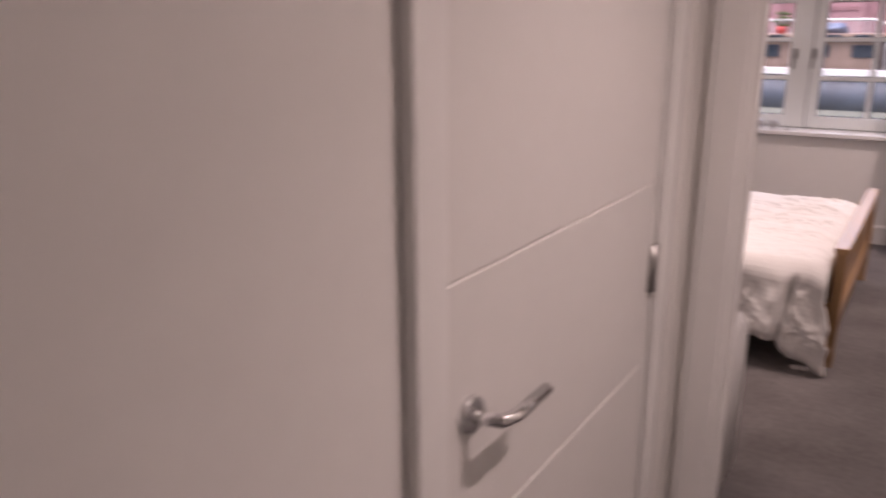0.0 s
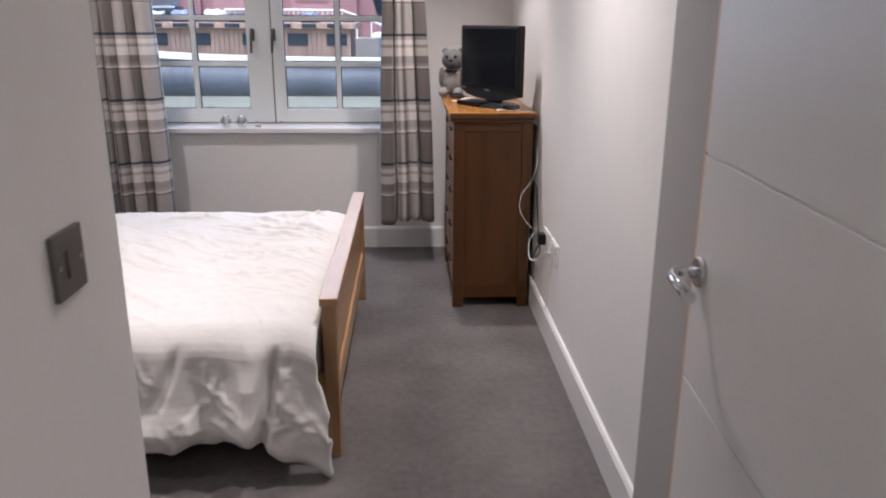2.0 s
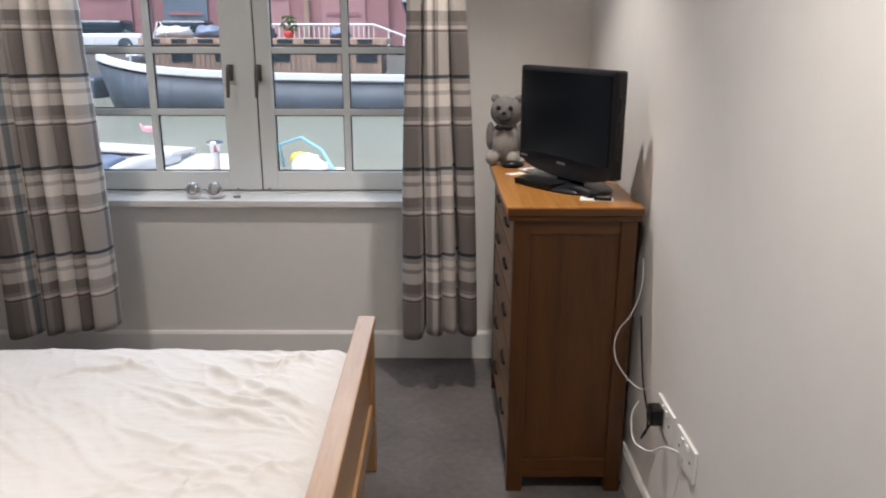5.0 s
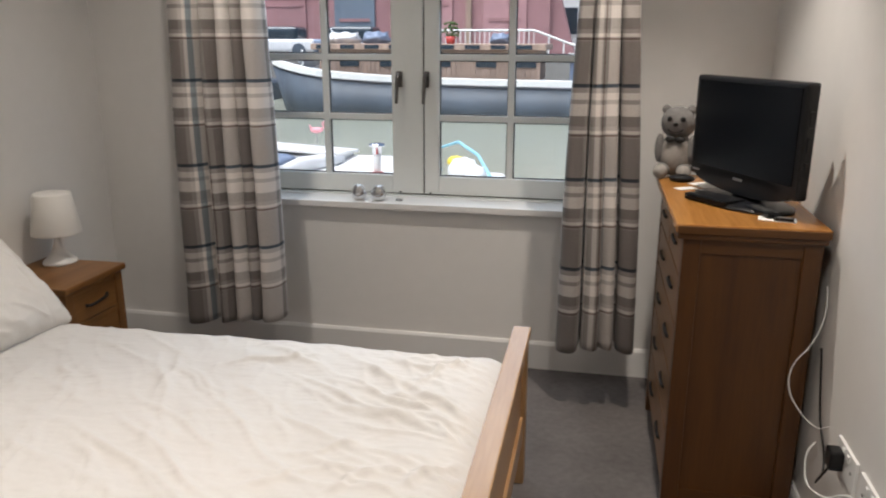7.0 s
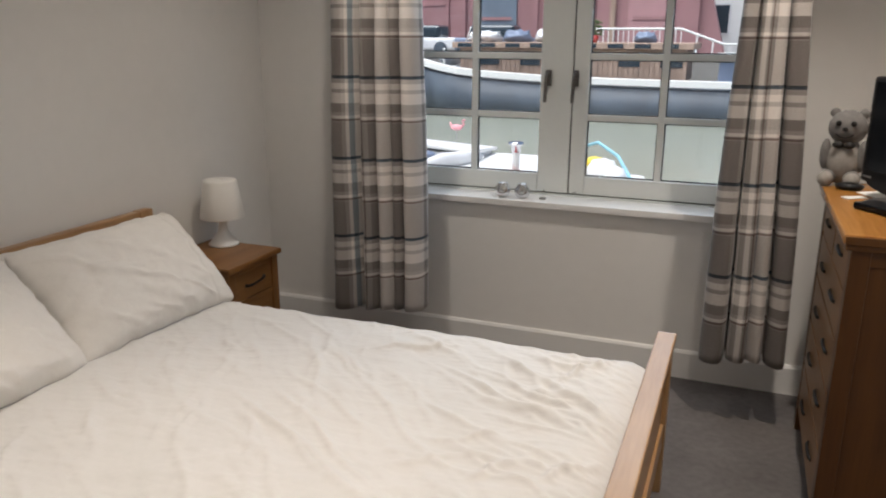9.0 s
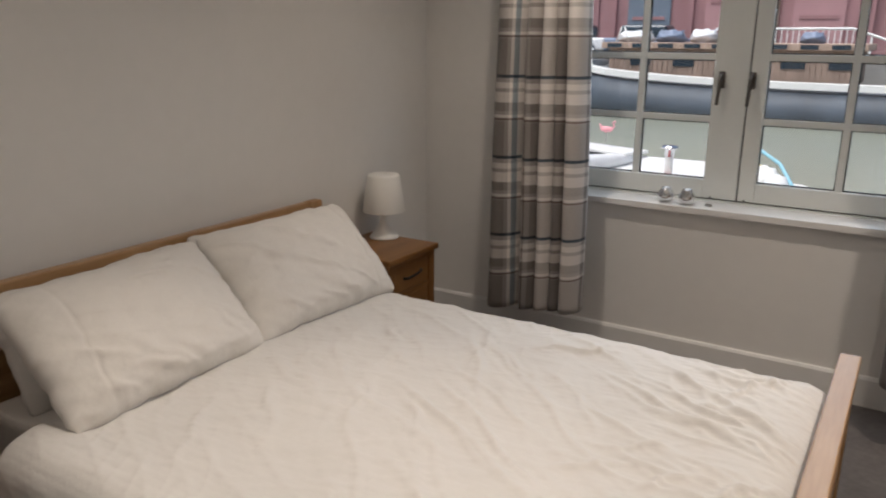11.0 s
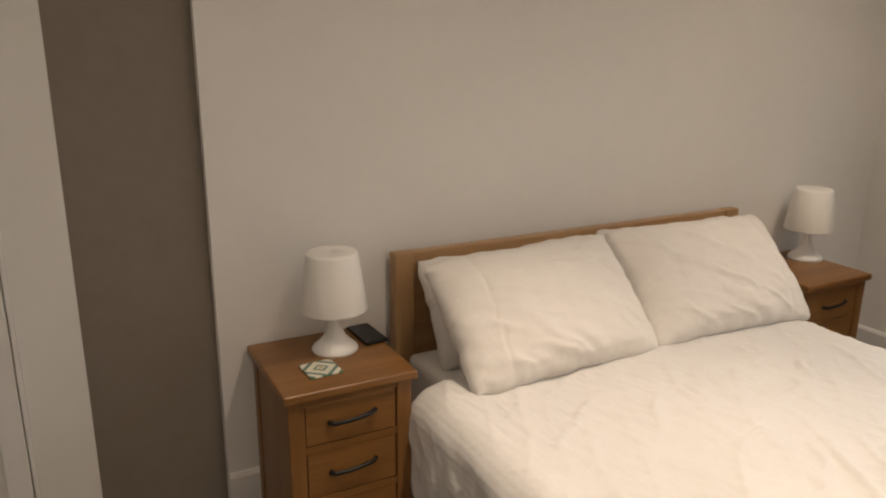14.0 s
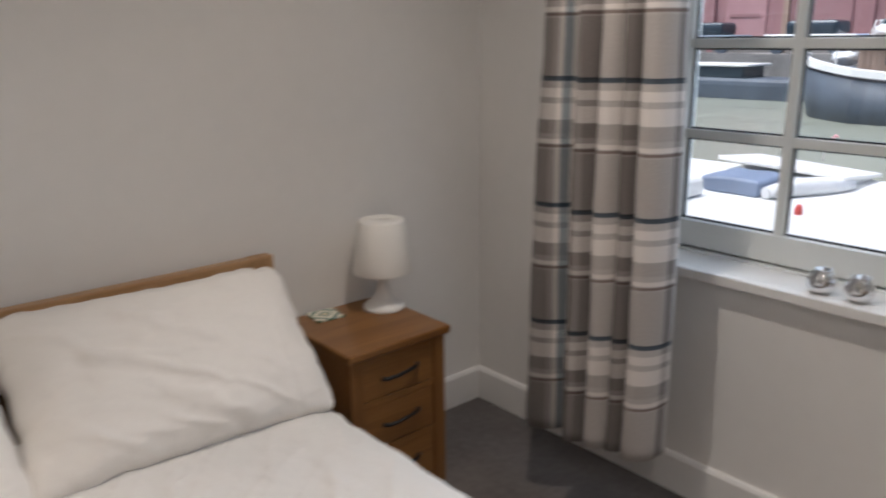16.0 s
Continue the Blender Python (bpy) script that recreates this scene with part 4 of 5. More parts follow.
bm = boxes((-0.262, 0.262, -0.012, 0.03, 0.055, 0.382), bevel=0.012, segs=3)
part("casing", bm, BLACK, tv)
part("casing_back", boxes((-0.20, 0.20, 0.028, 0.075, 0.085, 0.33), bevel=0.02, segs=3), BLACK, tv)
part("screen", boxes((-0.240, 0.240, -0.0145, -0.0115, 0.095, 0.365)), SCREEN, tv, "dark glossy screen")
part("maker_badge", boxes((-0.022, 0.022, -0.0138, -0.0115, 0.070, 0.078)), STEEL, tv)
part("maker_badge", boxes((-0.245, -0.205, -0.0138, -0.0115, 0.070, 0.076)), STEEL, tv)
bm = bmesh.new()
lathe(bm, ((0.5, -0.018), (0.5, 0.018)), 40)
moved(bm, Matrix.Translation((0, 0.006, 0.062)) @ Matrix.Diagonal((0.46, 1, 0.07, 1)) @ pose(0, 0, 0, 90, 0, 0))
part("chin", bm, BLACK, tv, "glossy curved lower bezel")
part("neck", boxes((-0.055, 0.055, 0.01, 0.05, 0.012, 0.09), bevel=0.008), BLACK, tv)
for z in (0.12, 0.19, 0.26):
    part("side_button", boxes((0.2615, 0.267, 0.0, 0.02, z, z + 0.045), bevel=0.002), BLACK, tv)
bm = bmesh.new()
lathe(bm, ((0.5, 0), (0.5, 0.006), (0.46, 0.012), (0.2, 0.018)), 40)
moved(bm, Matrix.Translation((0, 0.01, 0)) @ Matrix.Diagonal((0.40, 0.23, 1, 1)))
part("base", bm, BLACK, tv)

box_m = pose(0.865, 7.185, ch, 0, 0, -52)
stb = thing("set_top_box", box_m, "small black set-top box in front of the television", "set-top box")
part("case", boxes((-0.085, 0.085, -0.045, 0.045, 0.002, 0.022), bevel=0.004), BLACK, stb)
part("front_panel", boxes((-0.08, 0.08, -0.047, -0.044, 0.005, 0.018)), SCREEN, stb)
rc = thing("remote_control", pose(0.975, 7.035, ch, 0, 0, -70), "dark remote control lying on paper", "remote control")
part("body", boxes((-0.065, 0.065, -0.02, 0.02, 0.004, 0.018), bevel=0.005), BLACK, rc)
part("keypad", boxes((-0.045, 0.05, -0.013, 0.013, 0.018, 0.0195)), RUBBER, rc)
for m, sx, sy in ((pose(1.005, 6.972, ch, 0, 0, -12), 0.05, 0.028), (pose(0.80, 7.40, ch, 0, 0, 30), 0.035, 0.018), (pose(0.835, 7.335, ch, 0, 0, 55), 0.03, 0.012), (pose(0.885, 7.46, ch, 0, 0, -60), 0.07, 0.04)):
    p = solid("paper_slip", boxes((-sx, sx, -sy, sy, 0.0005, 0.0025)), PAPER, "white paper slip lying on the chest", "paper", "", "papers on the chest")
    p.matrix_world = m
ad = thing("card_reader", pose(1.02, 6.955, ch + 0.0025, 0, 0, -15), "small grey plastic gadget lying on paper", "gadget")
part("case", boxes((-0.026, 0.026, -0.014, 0.014, 0, 0.009), bevel=0.003), BLACK, ad)
part("label", boxes((-0.018, 0.018, -0.009, 0.009, 0.0088, 0.0096)), STEEL, ad)
ms = solid("computer_mouse", ball(bmesh.new(), (0.80, 7.545, ch + 0.012), 0.045, 0.03, 0.014), BLACK, "small black rounded gadget beside the toy bear", "gadget")

bm = bmesh.new()
ball(bm, (0, 0, 0.085), 0.060, 0.055, 0.085, 1, lump=0.05)
ball(bm, (0, -0.004, 0.205), 0.064, 0.052, 0.062, 0, lump=0.04)
for s in (-1, 1):
    ball(bm, (s * 0.046, 0, 0.254), 0.018, 0.012, 0.018, 0)
    ball(bm, (s * 0.042, -0.062, 0.026), 0.027, 0.032, 0.027, 1)
    ball(bm, (s * 0.038, -0.03, 0.03), 0.028, 0.05, 0.026, 0)
    ball(bm, (s * 0.060, -0.016, 0.108), 0.018, 0.022, 0.056, 0)
    ball(bm, (s * 0.024, -0.052, 0.222), 0.010, 0.006, 0.010, 2, 12, 8)
ball(bm, (0, -0.058, 0.203), 0.010, 0.006, 0.008, 2, 12, 8)
tube(bm, [(0.030 * math.cos(a), -0.056, 0.195 + 0.022 * math.sin(a)) for a in np.linspace(3.5, 5.92, 9)], 0.0025, 6, 2)
for s in (-1, 1):
    ball(bm, (s * 0.018, -0.050, 0.147), 0.020, 0.010, 0.012, 2, 12, 8)
toy = solid("toy_bear", bm, [KNIT, KNIT_PALE, IRON], "grey knitted toy bear sitting on the chest", "soft toy")
toy.matrix_world = pose(0.782, 7.645, ch, 0, 0, -15) @ Matrix.Scale(0.97, 4)

# ---------------------------------------------------------------- small fixtures
def wall_plate(name, label, m, w, h, mat, category, group=""):
    root = thing(name, m, label, category, group)
    part("plate", boxes((-0.008, 0, -w / 2, w / 2, -h / 2, h / 2), bevel=0.002), mat, root)
    return root


for y in (6.575, 6.398):
    so = wall_plate("socket", "white double wall socket low on the wall", pose(EX, y, 0.435), 0.146, 0.086, PLASTIC, "wall socket", "wall sockets")
    for s in (-1, 1):
        part("rocker", boxes((-0.0115, -0.007, s * 0.018 - 0.007, s * 0.018 + 0.007, 0.018, 0.034), bevel=0.001), PLASTIC, so)
        part("outlet", boxes((-0.0086, -0.0078, s * 0.042 - 0.004, s * 0.042 + 0.004, -0.004, 0.003)), RUBBER, so)
pl = thing("plug", pose(EX - 0.008, 6.60, 0.438), "black mains plug in the socket", "plug")
part("body", boxes((-0.035, 0, -0.024, 0.024, -0.028, 0.024), bevel=0.008, segs=3), BLACK, pl)


def cable(pts, r, mat, label):
    cu = bpy.data.curves.new("cable", "CURVE")
    cu.dimensions, cu.bevel_depth, cu.bevel_resolution = "3D", r, 3
    sp = cu.splines.new("BEZIER")
    sp.bezier_points.add(len(pts) - 1)
    for b, p in zip(sp.bezier_points, pts):
        b.co, b.handle_left_type, b.handle_right_type = p, "AUTO", "AUTO"
    cu.materials.append(mat)
    return tagged(new("cable", cu), label, "cable", "cables by the socket")


cable([(1.115, 6.60, 0.41), (1.10, 6.62, 0.36), (1.11, 6.66, 0.33), (1.135, 6.70, 0.34), (1.14, 6.80, 0.45), (1.142, 6.88, 0.62)], 0.003, BLACK, "black mains lead hanging from the plug")
cable([(1.1, 6.68, 0.434), (1.085, 6.68, 0.407), (1.08, 6.67, 0.362), (1.083, 6.65, 0.331), (1.09, 6.6, 0.334), (1.1, 6.54, 0.357), (1.12, 6.47, 0.41), (1.139, 6.43, 0.42)], 0.0026, PLASTIC, "white aerial lead looped beside the socket")
cable([(1.138, 6.89, 0.8), (1.135, 6.868, 0.72), (1.101, 6.855, 0.627), (1.071, 6.845, 0.591), (1.056, 6.835, 0.551), (1.056, 6.825, 0.52), (1.068, 6.81, 0.485), (1.116, 6.76, 0.438), (1.135, 6.7, 0.47)], 0.0018, PLASTIC, "white lead looping out from behind the chest")
cable([(1.139, 6.40, 0.42), (1.135, 6.42, 0.30), (1.136, 6.45, 0.20), (1.132, 6.5, 0.135)], 0.0025, PLASTIC, "white lead hanging down to the skirting")

sw = wall_plate("light_switch", "dark metal single light switch on the partition", pose(0.085, 4.342, 1.056, 0, 0, 180), 0.087, 0.087, BRONZE, "light switch")
part("rocker", boxes((-0.011, -0.007, -0.012, 0.012, -0.019, 0.019), bevel=0.001), BRONZE, sw)
for y in (-0.03, 0.03):
    part("screw", boxes((-0.0092, -0.0075, y - 0.003, y + 0.003, -0.003, 0.003), bevel=0.0005), STEEL, sw)

rad = thing("radiator", pose(0.085, 4.19, 0.0), "white column radiator fixed low on the partition", "radiator")
for k in range(8):
    y = -0.14 + k * 0.04
    part("column", tube(bmesh.new(), ((0.035, y, 0.12), (0.035, y, 0.585), (0.05, y, 0.615), (0.065, y, 0.585), (0.065, y, 0.12)), 0.015, 10), GLOSS, rad)
part("header", boxes((0.028, 0.072, -0.155, 0.155, 0.10, 0.14), bevel=0.01), GLOSS, rad)
part("header", boxes((0.032, 0.068, -0.155, 0.155, 0.44, 0.47), bevel=0.01), GLOSS, rad)
part("bracket", boxes((0, 0.04, -0.10, -0.08, 0.44, 0.47)), GLOSS, rad)
part("bracket", boxes((0, 0.04, 0.08, 0.10, 0.44, 0.47)), GLOSS, rad)

for x in (-0.556, -0.463):
    bm = bmesh.new()
    prof = [(0.016, 0), (0.022, 0.003), (0.032, 0.014), (0.0365, 0.030), (0.033, 0.046), (0.024, 0.058), (0.021, 0.062), (0.022, 0.066), (0.018, 0.066), (0.018, 0.05)]
    lathe(bm, prof, 28)
    t = solid("candle_holder", bm, CHROME, "round mirrored silver tealight holder on the window sill", "candle holder", "", "pair of candle holders")
    t.matrix_world = pose(x, 7.985, 0.747)
solid("window_wedge", boxes((-0.385, -0.355, 7.985, 8.0, 0.747, 0.757), bevel=0.002), STEEL, "small grey metal catch lying on the sill", "catch")

LAMPGLOW = material("downlight_lens", (0.9, 0.9, 0.85), 0.4)
LAMPGLOW.node_tree.nodes["Principled BSDF"].inputs["Emission Color"].default_value = (1.0, 0.85, 0.66, 1)
LAMPGLOW.node_tree.nodes["Principled BSDF"].inputs["Emission Strength"].default_value = 4.0
# The fifth ring and lens only mark the added fill lamp.
for x, y, *_ in DOWNLIGHTS_AND_FILL:
    dl = thing("downlight", pose(x, y, H), "small round recessed ceiling downlight, lit", "downlight", "ceiling downlights")
    part("ring", lathe(bmesh.new(), ((0.045, -0.006), (0.047, -0.001)), 32), STEEL, dl)
    part("lens", lathe(bmesh.new(), ((0.028, -0.009), (0.030, -0.006)), 24), LAMPGLOW, dl)


# ---------------------------------------------------------------- outside: the canal and its boats
WZ = -0.85
WATER = material("canal_water", (0.26, 0.275, 0.22), 0.25, 0, 0.12, 0.25, 0.35, 2.2, stretch=(1, 2.5, 1))
QUAY = material("quay_stone", (0.22, 0.21, 0.20), 0.9, 0, 0.3, 0.8, 0.4, 12)
RENDER_OUT = material("outer_brick", (0.30, 0.16, 0.12), 0.9, 0, 0.2, 3.0, 0.3, 20)
RED = material("red_painted_boards", (0.34, 0.185, 0.19), 0.85, 0, 0.18, 1.4, 0.2, 14)
PINK = material("faded_red_door", (0.44, 0.25, 0.255), 0.85, 0, 0.12, 2.0)
DUSK = material("blue_grey_shutter", (0.16, 0.20, 0.25), 0.6, 0, 0.2, 1.0)
HULL = material("dark_hull_paint", (0.065, 0.082, 0.105), 0.55, 0, 0.45, 1.2, 0.3, 8, stretch=(1, 1, 0.35), fine=0.5)
WHITE_OUT = material("white_boat_paint", (0.80, 0.80, 0.78), 0.4, 0, 0.05, 1.5, 0.1, 10)
TIMBER = material("weathered_planks", (0.36, 0.26, 0.20), 0.8, 0, 0.35, 3.0, 0.3, 20, stretch=(3, 3, 0.3))
TARP = material("blue_tarpaulin", (0.19, 0.235, 0.33), 0.55, 0, 0.25, 5.0, 0.4, 18)
CANVAS = material("grey_white_cover", (0.70, 0.71, 0.72), 0.7, 0, 0.15, 6.0, 0.5, 16)
DARKGLASS = material("dark_cabin_glass", (0.03, 0.045, 0.06), 0.15)
TEAL = material("turquoise_rail", (0.28, 0.55, 0.66), 0.4, 0, 0.05, 8)
HOTPINK = material("pink_plastic", (0.80, 0.36, 0.40), 0.45, 0, 0.08, 8)
YELLOW = material("yellow_plastic", (0.80, 0.62, 0.05), 0.45, 0, 0.08, 8)
REDTRIM = material("red_trim", (0.50, 0.06, 0.05), 0.5, 0, 0.1, 8)
LEAF = material("pot_plant_leaves", (0.08, 0.13, 0.04), 0.8, 0, 0.3, 9)

solid("water", boxes((-200, 200, 8.30, 36.2, WZ - 0.6, WZ)), WATER, "murky green canal water, gently rippled", "canal", "structure")
solid("ground", boxes((-900, 900, 36.2, 1500, -2.0, 0.62)), QUAY, "grey stone quay across the canal", "quay", "structure")
solid("quay_wall", boxes((-200, 200, 36.0, 36.22, WZ - 0.4, 0.68), bevel=0.02), QUAY, "weathered stone quay wall", "quay wall", "structure")
solid("outer_wall", boxes((-9, WX - 0.36, 8.0, 8.29, WZ - 0.4, 6), (EX + 0.21, 9, 8.0, 8.29, WZ - 0.4, 6), (WX - 0.36, EX + 0.21, 8.0, 8.29, WZ - 0.4, -0.13), (WX - 0.36, EX + 0.21, 8.0, 8.29, H + 0.13, 6)),
      RENDER_OUT, "brick outer wall of the apartment house", "wall", "structure")

shed = thing("warehouse", pose(0, 41, 0.62), "long red boarded warehouse on the far quay", "warehouse")
part("wall", boxes((-70, -1.9, 0, 8, 0, 6.5)), RED, shed)
part("roof", boxes((-71, -1.6, -0.5, 8.5, 6.5, 6.9)), DUSK, shed)
part("plinth", boxes((-70, -1.9, -0.12, 0.05, 0, 0.5)), QUAY, shed)
bm = bmesh.new()
for y in (0.3, 2.0):
    for x, z in ((-1.9, 0), (-0.7, 0), (-1.9, 4.2)):
        bm.verts.new((x, y, z))
bm.verts.ensure_lookup_table()
v = bm.verts
for f in ((0, 1, 2), (5, 4, 3), (0, 3, 4, 1), (1, 4, 5, 2), (2, 5, 3, 0)):
    bm.faces.new([v[q] for q in f])
part("buttress", bm, RED, shed, "sloping red buttress at the end")
for k in range(16):
    x = -58 + k * 3.6
    part("pilaster", boxes((x - 1.75, x - 1.50, -0.18, 0.02, 0, 6.5), bevel=0.02), TIMBER if k % 3 == 0 else RED, shed)
    if k % 2:
        d = part("shutter", boxes((x - 0.95, x + 1.05, -0.10, 0.02, 0.1, 3.0), bevel=0.02), DUSK if k % 4 == 1 else PINK, shed)
        part("crossbar", boxes((x - 0.7, x + 0.8, -0.14, -0.09, 1.6, 1.75)), RED, d)
    else:
        d = part("door", boxes((x - 1.0, x + 1.2, -0.10, 0.02, 0.05, 3.2), bevel=0.02), PINK if k % 4 else RED, shed)
        part("crossbar", boxes((x - 0.8, x + 1.0, -0.14, -0.09, 2.3, 2.42)), RED, d)

block = thing("apartment_block", pose(0, 52, 0.62), "white rendered apartment block behind the warehouse", "building")
part("wall", boxes((-3, 40, 0, 10, 0, 11)), WHITE_OUT, block)
part("roof", boxes((-3.3, 40.3, -0.3, 10.3, 11, 11.4)), DUSK, block)
for r in range(3):
    for k in range(14):
        x, z = -2.2 + k * 3.0, 1.0 + r * 3.3
        w = part("window", boxes((x, x + 1.3, -0.06, 0.02, z, z + 1.7), bevel=0.02), CANVAS, block)
        part("pane", boxes((x + 0.1, x + 1.2, -0.08, -0.055, z + 0.1, z + 1.6)), DARKGLASS, w)


def barge_hull():
    """A long steel hull; the bow, at low x, curves in and rises."""
    bm = bmesh.new()
    secs = []
    for k in range(41):
        u = k / 40
        x = -10.2 + 34 * u ** 1.3
        w = 2.3 * min(1.0, (u * 34 / 4.2) ** 0.55) if u else 0.05
        rise = 0.62 * math.exp(-(x + 10.2) / 2.6)
        g = 0.02 + rise
        cy = 29.3
        flare = 0.25 * math.exp(-(x + 10.2) / 2.0)
        secs.append([bm.verts.new((x + (0.5 * math.exp(-(x + 10.2) / 1.0) if z == WZ - 0.3 else 0), cy + s * (w - (flare if z == WZ - 0.3 else 0)), z if z == WZ - 0.3 else g)) for s, z in ((-1, WZ - 0.3), (-1, 1), (1, 1), (1, WZ - 0.3))])
    for a, b in zip(secs, secs[1:]):
        for i in range(4):
            bm.faces.new((a[i], a[(i + 1) % 4], b[(i + 1) % 4], b[i])).smooth = i in (0, 2)
    bm.faces.new(secs[0])
    bm.faces.new(secs[-1][::-1])
    return bm


def barge_band(z0, z1, out):
    bm = bmesh.new()
    prev = None
    for k in range(41):
        u = k / 40
        x = -10.2 + 34 * u ** 1.3
        w = 2.3 * min(1.0, (u * 34 / 4.2) ** 0.55) + out if u else 0.10
        g = 0.02 + 0.62 * math.exp(-(x + 10.2) / 2.6)
        r = [bm.verts.new((x, 29.3 - w + d, g + z)) for d, z in ((0, z0), (0, z1), (0.55, z1), (0.55, z0))]
        if prev:
            for i in range(4):
                bm.faces.new((prev[i], prev[(i + 1) % 4], r[(i + 1) % 4], r[i]))
        prev = r
    return bm


barge = thing("barge", pose(0, 0, 0), "long dark-hulled barge with white gunwale and timber cabin", "barge")
part("hull", barge_hull(), HULL, barge)
part("gunwale", barge_band(0.08, 0.25, 0.05), WHITE_OUT, barge, "white painted gunwale")
cab = part("cabin", boxes((-8.2, -1.3, 28.0, 30.8, 0.20, 1.12), bevel=0.03), TIMBER, barge, "brown planked cabin")
for k in range(46):
    x = -8.15 + k * 0.15
    part("plank", boxes((x, x + 0.135, 27.965, 28.005, 0.22, 1.08), bevel=0.006), TIMBER, cab)
for x in (-7.5, -6.2, -4.6, -3.2, -2.0):
    part("window", boxes((x, x + 0.62, 27.93, 27.97, 0.62, 0.98), bevel=0.01), DARKGLASS, cab)
part("cabin_roof", boxes((-8.4, -1.1, 27.8, 31.0, 1.12, 1.30), bevel=0.02), TIMBER, barge, "brown timber roof edge")
for k in range(9):
    part("roof_light", boxes((-8.2 + k * 0.78, -7.75 + k * 0.78, 27.77, 27.81, 1.15, 1.27), bevel=0.005), DARKGLASS, barge)
wh = part("wheelhouse", boxes((-0.4, 7.5, 28.1, 30.7, 0.2, 0.85), bevel=0.04), TARP, barge, "low blue after cabin")
part("wheelhouse_roof", boxes((-0.6, 7.7, 27.95, 30.9, 0.85, 1.0), bevel=0.05), WHITE_OUT, barge)
for x in (0.9, 1.7, 2.5):
    part("fender", boxes((x, x + 0.32, 26.86, 27.0, -0.45, -0.02), bevel=0.05), CANVAS, barge)
part("bow_rail", tube(bmesh.new(), ((-8.6, 27.6, 0.5), (-8.6, 27.6, 1.05), (-8.55, 27.5, 1.1)), 0.03, 8), WHITE_OUT, barge)

far_boat = thing("moored_boat", pose(-15.5, 33.6, WZ), "low dark boat with a white top moored by the quay", "boat")
part("hull", boxes((-3.6, 3.6, -1.0, 1.0, -0.2, 0.75), bevel=0.25, segs=3), HULL, far_boat)
part("cabin", boxes((-2.2, 1.6, -0.8, 0.8, 0.7, 1.15), bevel=0.1, segs=3), DARKGLASS, far_boat)
part("cabin_roof", boxes((-2.4, 1.8, -0.9, 0.9, 1.15, 1.24), bevel=0.03), WHITE_OUT, far_boat)

rnd = random.Random(4)
for k, (x, sx, sz, mat, lab, cat) in enumerate(((-7.7, 0.7, 0.28, CANVAS, "heap of pale sacks on the barge roof", "sack"), (-6.6, 0.55, 0.30, TARP, "blue tarpaulin bundle on the barge roof", "bundle"),
                                                (-5.6, 0.5, 0.32, CANVAS, "pale covered bundle on the barge roof", "bundle"), (-4.9, 0.4, 0.24, HULL, "dark crate on the barge roof", "crate"),
                                                (-2.6, 0.4, 0.26, TARP, "blue drum lying on the barge roof", "drum"), (-8.9, 0.45, 0.25, CANVAS, "pale sack on the foredeck", "sack"))):
    bm = bmesh.new()
    ball(bm, (0, 0, sz * 0.5), sx * 0.8, 0.4, sz * 0.7, lump=0.5)
    o = solid("deck_cargo", bm, mat, lab, cat)
    o.matrix_world = pose(x, 29.0, 1.29 if x > -8.5 else 0.62)
bm = bmesh.new()
for k in range(60):
    a, h = rnd.uniform(0, 6.28), rnd.uniform(0, 0.45)
    ball(bm, (0.25 * math.cos(a) * rnd.random(), 0.2 * math.sin(a) * rnd.random(), 0.2 + h), 0.05, 0.05, 0.03, 0, 6, 4)
o = thing("pot_plant", pose(-4.1, 28.6, 1.30), "leafy pot plant on the barge roof", "plant")
part("leaves", bm, LEAF, o)
part("pot", lathe(bmesh.new(), ((0.13, 0), (0.17, 0.22)), 14), REDTRIM, o)
af = thing("folding_frame", pose(-7.95, 28.4, 1.30) @ Matrix.Scale(0.75, 4), "white folding trestle on the barge roof", "trestle")
for s in (-1, 1):
    part("leg", tube(bmesh.new(), ((s * 0.28, 0, 0), (s * 0.05, 0, 0.62)), 0.025, 8), WHITE_OUT, af)
part("crosspiece", tube(bmesh.new(), ((-0.17, 0, 0.3), (0.17, 0, 0.3)), 0.02, 8), WHITE_OUT, af)

fence = thing("railing", pose(0, 36.4, 0.66), "white metal railing along the far quay", "railing")
part("top_rail", tube(bmesh.new(), ((-7.0, 0, 1.12), (-2.2, 0, 1.12), (-0.6, 0, 0.55), (2, 0, 0.5)), 0.045, 8), WHITE_OUT, fence)
part("mid_rail", tube(bmesh.new(), ((-7.0, 0, 0.15), (-2.2, 0, 0.15)), 0.03, 8), WHITE_OUT, fence)
for k in range(25):
    x = -7.0 + k * 0.2
    part("baluster", boxes((x - 0.018, x + 0.018, -0.018, 0.018, 0, 1.1)), WHITE_OUT, fence)
for x in (-1.6, -1.0, -0.4, 0.6, 1.6):
    part("post", boxes((x - 0.03, x + 0.03, -0.03, 0.03, 0, 0.55 + max(0, -0.6 - x) * 0.35)), WHITE_OUT, fence)
for x, y, mat in ((-14, 38.6, CANVAS), (-19, 38.8, DUSK), (-10.5, 38.7, TARP)):
    van = thing("parked_car", pose(x, y, 0.62), "parked car on the far quay", "car", "cars on the quay")
    part("body", boxes((-1.9, 1.9, -0.8, 0.8, 0.25, 0.8), bevel=0.15, segs=3), mat, van)
    part("cabin", boxes((-1.0, 1.1, -0.7, 0.7, 0.75, 1.35), bevel=0.22, segs=3), DARKGLASS, van)
    for wx in (-1.2, 1.2):
        part("wheel", moved(lathe(bmesh.new(), ((0.31, -0.1), (0.31, 0.1)), 20), pose(wx, -0.75, 0.31, 90, 0, 0)), HULL, van)

